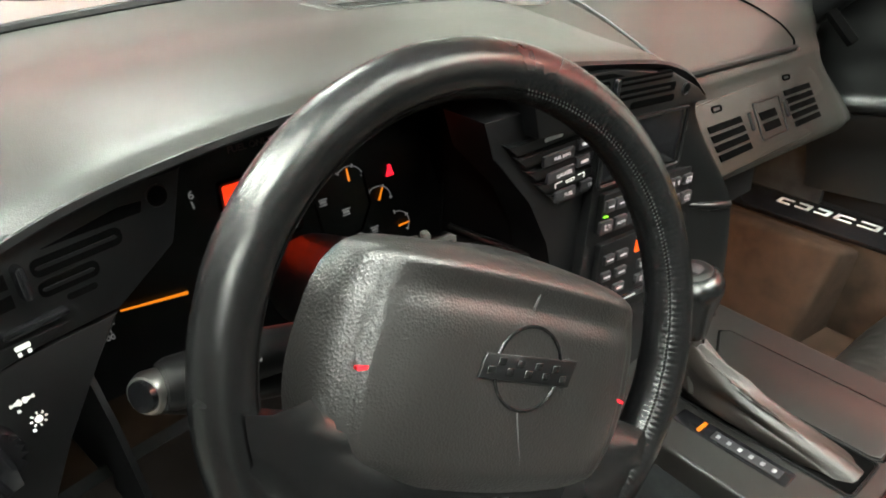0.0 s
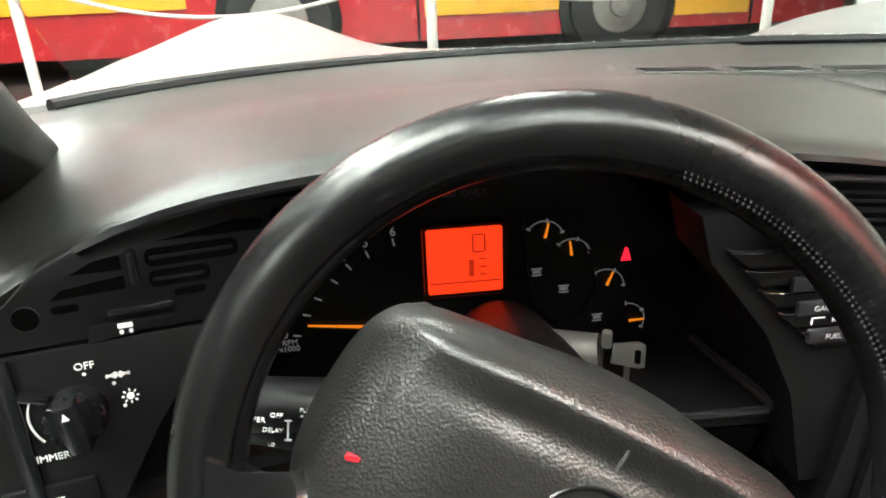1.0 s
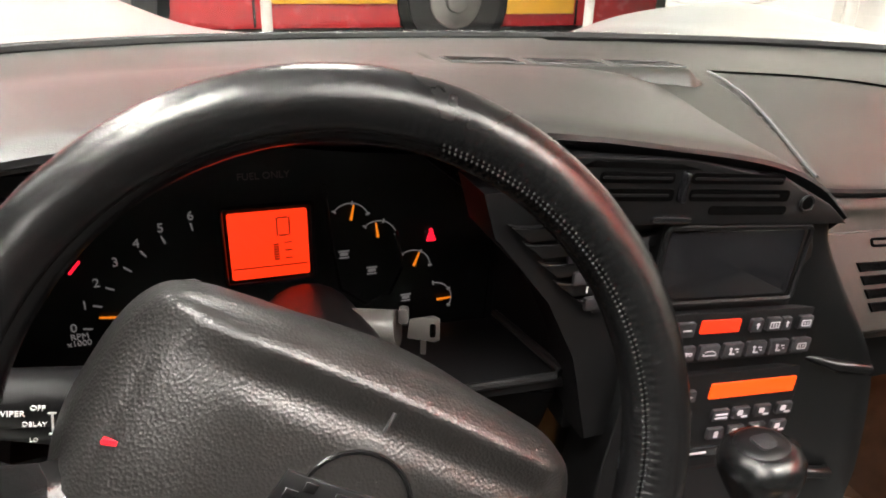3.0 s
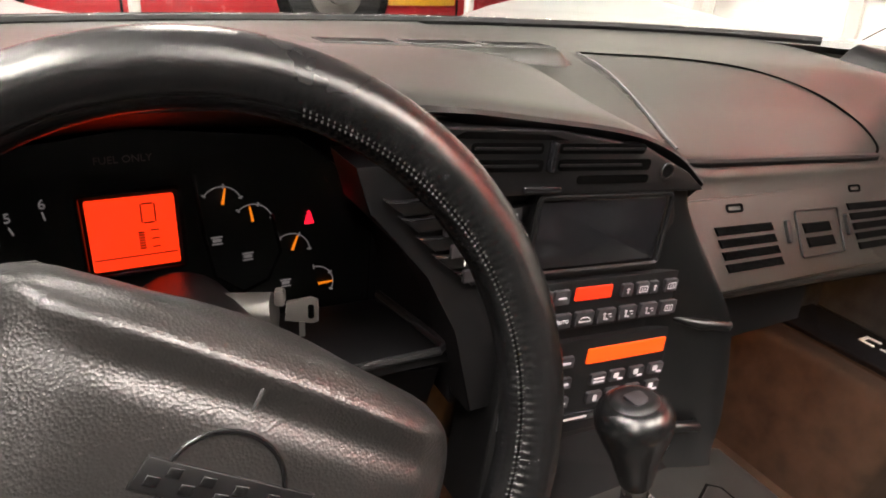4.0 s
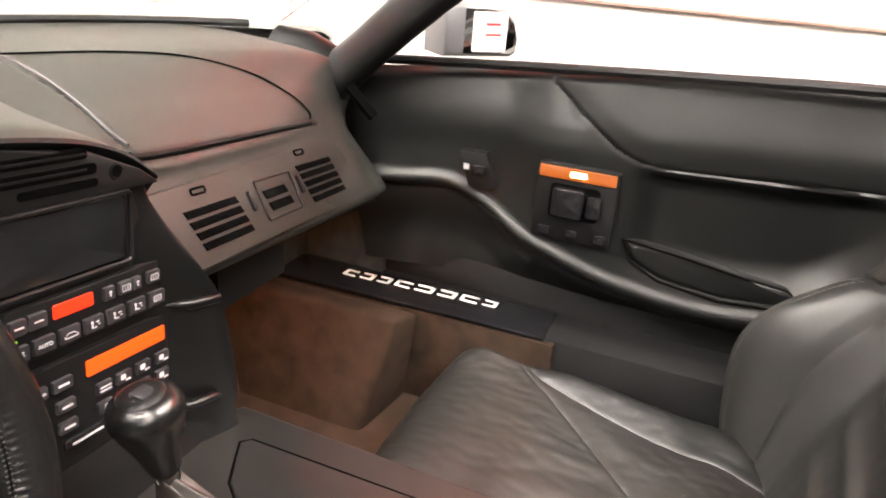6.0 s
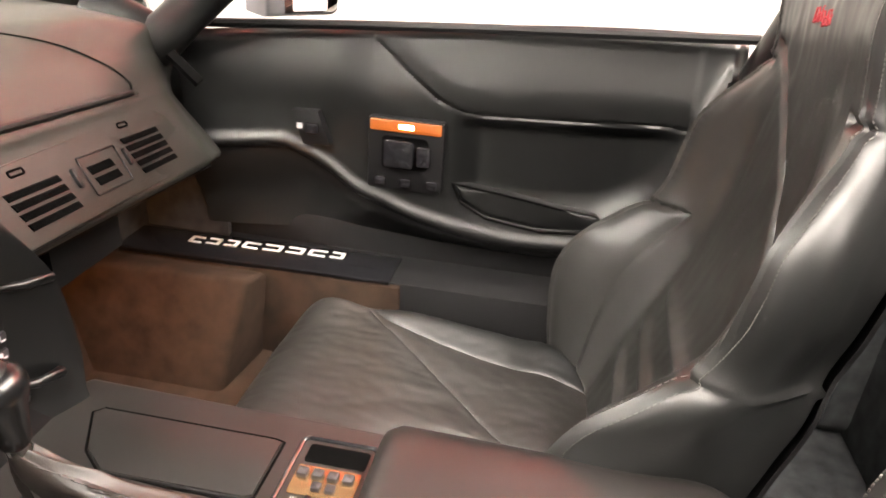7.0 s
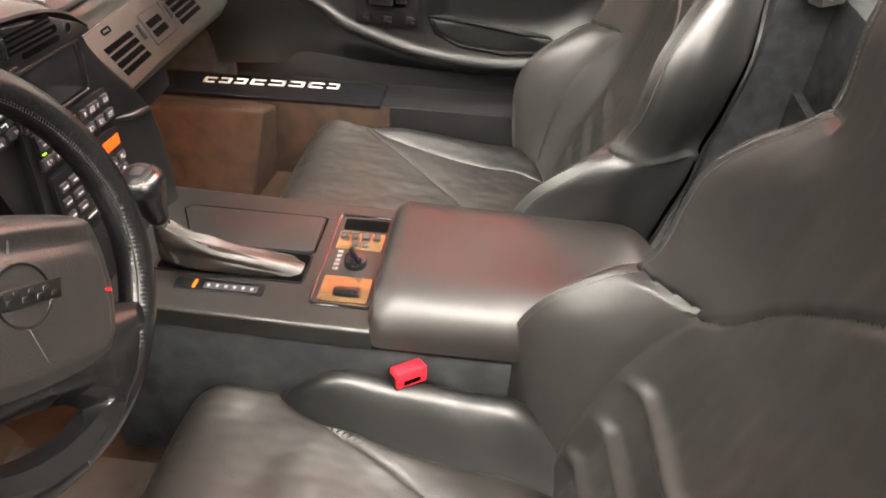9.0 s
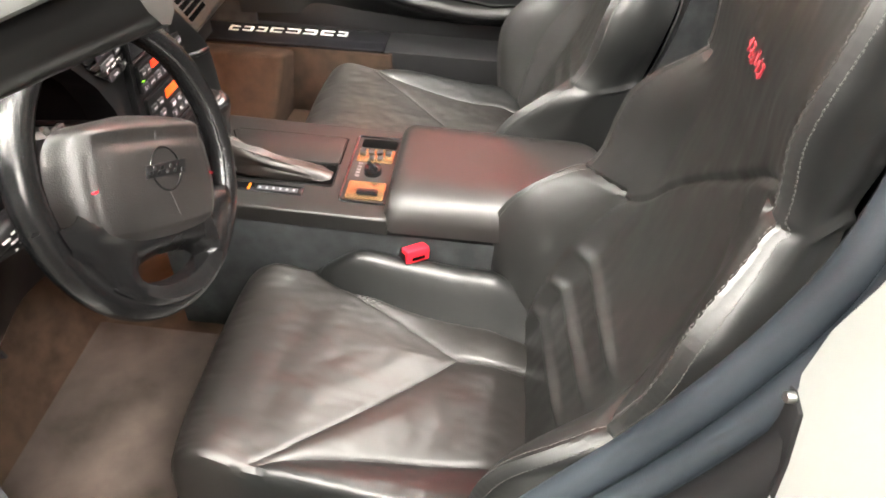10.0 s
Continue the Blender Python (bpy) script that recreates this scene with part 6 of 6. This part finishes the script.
part("bulkhead_step", box((-0.66, -0.96, 0.2), (0.70, -0.925, 0.50), 0.012), CARPET, rear)
part("cargo_floor", box((-0.66, -1.6, 0.66), (0.70, -0.97, 0.695), 0.01), CARPET, rear)
part("side_wall", box((0.66, -1.6, 0.2), (0.72, -0.70, 0.96), 0.05, seg=4), CARPET, rear)
part("left_side_wall", box((-0.72, -1.6, 0.2), (-0.66, -0.66, 0.80), 0.02), CARPET, rear)
part("tail", box((-0.8, -1.64, 0.2), (0.8, -1.6, 0.98), 0.02), CARPET, rear)
latch = thing("roof_latch", "grey metal latch bracket with a tan edge", "latch", (0.56, -0.86, 0.66))
LT = frame3((0.615, -0.915, 0.735), (0.5, -0.8, 0), (0, 0, 1))
part("bracket", prism(LT, [(-0.022, -0.045), (0.06, -0.045), (0.06, 0.015), (0.045, 0.035), (-0.018, 0.040)], -0.03, 0.0, 0.003), surface("dull_grey_metal", (0.05, 0.05, 0.047), 0.5, metal=0.3), latch)
part("tan_edge", prism(LT, [(-0.026, -0.03), (-0.021, -0.03), (-0.017, 0.038), (-0.021, 0.041)], -0.006, 0.002, 0.001), surface("tan_plastic", (0.22, 0.10, 0.035), 0.5), latch)
part("bolt", disc(at(LT, -0.006, -0.028), 0.004, 0.004, 0, 0.004, 12), CHROME, latch)
part("hook", prism(LT, rrect(0.015, 0.042, -0.012, 0.002, 0.004), 0, 0.010, 0.003), STEEL, latch)
for s in (-1, 1):
    pillar = part("rear_pillar", tube([(0.70 * s, -0.66, 0.80), (0.675 * s, -0.70, 0.95), (0.63 * s, -0.76, 1.10), (0.58 * s, -0.80, 1.16)], [0.055, 0.05, 0.045, 0.04], 14, squash=1.3), VINYL, car, "black trimmed rear pillar")
part("quarter_panel", box((-0.90, -1.7, 0.16), (-0.735, -0.60, 0.98), 0.05, seg=4), WHITEPAINT, car, "cream white rear quarter and door jamb")
JF = frame3((-0.695, -0.552, 0.5), (-1, -0.10, 0), (0, -0.04, 1))
part("jamb_face", prism(JF, [(0.18, -0.30), (0.0, -0.30), (-0.004, 0.2), (-0.004, 0.45), (0.004, 0.56), (0.05, 0.60), (0.18, 0.48)], -0.10, 0.0, 0.014, 3), WHITEPAINT, car, "cream white door jamb")
part("striker_plate", prism(at(JF, 0.012, 0.36, 0.0), [(0.026, -0.03), (-0.012, -0.02), (-0.016, 0.01), (-0.018, 0.04), (0.004, 0.034), (0.018, 0.0)], -0.004, 0.003, 0.002), RUBBER, car, "dark rubber striker cover")
part("striker_bolt", disc(at(JF, 0.004, 0.395, 0.002), 0.004, 0.004, 0, 0.006, 14, 0.001), CHROME, car)
SEAL = [(-0.672, -0.12, 0.385), (-0.668, -0.33, 0.50), (-0.664, -0.457, 0.691), (-0.662, -0.523, 0.807), (-0.660, -0.567, 0.912), (-0.650, -0.592, 1.0), (-0.61, -0.612, 1.13)]
part("door_weatherstrip", tube([poly(k / 30, SEAL) for k in range(31)], 0.015, 14, squash=0.75), STRIP, car, "blue-grey rubber weatherstrip")
for dx, dy, dz, r, mt in ((-0.024, -0.010, -0.012, 0.013, STRIP), (-0.046, -0.024, -0.030, 0.020, RUBBER), (-0.072, -0.040, -0.050, 0.022, JAMBGREY)):
    part("weatherstrip_rib", tube([poly(j / 30, SEAL) + Vector((dx, dy, dz)) for j in range(31)], r, 12), mt, car)
part("driver_sill", box((-0.90, -0.62, 0.16), (-0.68, 0.62, 0.37), 0.03, seg=3), WHITEPAINT, car, "white painted driver sill")
part("driver_kick_panel", box((-0.68, 0.10, 0.2), (-0.66, 0.62, 0.66), 0.004), CARPET, car)
part("front_fender", box((-0.92, 0.62, 0.16), (-0.80, 1.9, 0.62), 0.05, seg=3), WHITEPAINT, car)
part("front_fender", box((0.80, 0.40, 0.16), (0.92, 1.9, 0.62), 0.05, seg=3), WHITEPAINT, car)
part("right_quarter", box((0.74, -1.7, 0.16), (0.90, -0.67, 0.83), 0.05, seg=4), WHITEPAINT, car)
part("rear_deck", box((-0.87, -1.76, 0.80), (0.87, -1.645, 1.0), 0.04, seg=4), WHITEPAINT, car, "white painted rear deck edge")
part("tail_panel", box((-0.88, -1.74, 0.2), (0.88, -1.66, 0.83), 0.03), WHITEPAINT, car)
for sx in (-1, 1):
    for yy in (1.25, -1.25):
        wm = frame3((sx * 0.80, yy, 0.325), (0, sx, 0), (0, 0, 1))
        tyre = part("tyre", disc(wm, 0.325, 0.325, -0.13, 0.1, 40, 0.03), RUBBER, car, "black tyre")
        part("wheel_rim", disc(wm, 0.21, 0.21, 0.06, 0.105, 32, 0.02), CHROME, tyre)
# courtesy lamp in the passenger footwell
foot = thing("footwell_lamp", "warm courtesy lamp under the passenger dash", "lamp", (0.20, 0.24, 0.54))
part("socket", box((0.24, 0.235, 0.622), (0.31, 0.265, 0.640), 0.004), PLASTIC, foot)
# added baffle: hides the bulb and keeps its light off the console
part("light_baffle", merged(box((0.200, 0.222, 0.572), (0.335, 0.227, 0.640), 0.001), box((0.200, 0.227, 0.560), (0.205, 0.33, 0.645), 0.001)), PLASTIC, foot)
part("lamp_bulb", tube([(0.255, 0.25, 0.614), (0.295, 0.25, 0.614)], 0.007, 12), FOOTBULB, foot)

# the driver's door stands wide open
ddoor = thing("driver_door", "driver door swung wide open with lit lamp", "car door", (-0.80, 0.42, 0.36))
DD = frame3((-0.81, 0.42, 0), (-0.906, -0.423, 0), (0, 0, 1))
part("door_panel", prism(DD, [(0.02, 0.37), (0.92, 0.37), (0.94, 0.80), (0.02, 0.82)], -0.05, 0.0, 0.02, 3), VINYL, ddoor)
part("door_lamp", prism(DD, rrect(0.30, 0.426, 0.655, 0.675, 0.002), 0.0, 0.004, 0.001), WARMLENS, ddoor, "lit amber door lamp lens")
part("lamp_bulb", prism(DD, rrect(0.35, 0.38, 0.660, 0.670, 0.003), 0.003, 0.007, 0.001), DOORBULB, ddoor, "glowing bulb")
part("armrest", tube([DD @ Vector((0.1 + 0.08 * k, 0.55 + 0.002 * k, 0.0)) for k in range(11)], 0.03, 12), VINYL, ddoor)
part("door_skin", prism(DD, [(0.0, 0.30), (0.95, 0.30), (0.97, 0.82), (0.0, 0.83)], -0.16, -0.05, 0.03, 3), WHITEPAINT, ddoor)
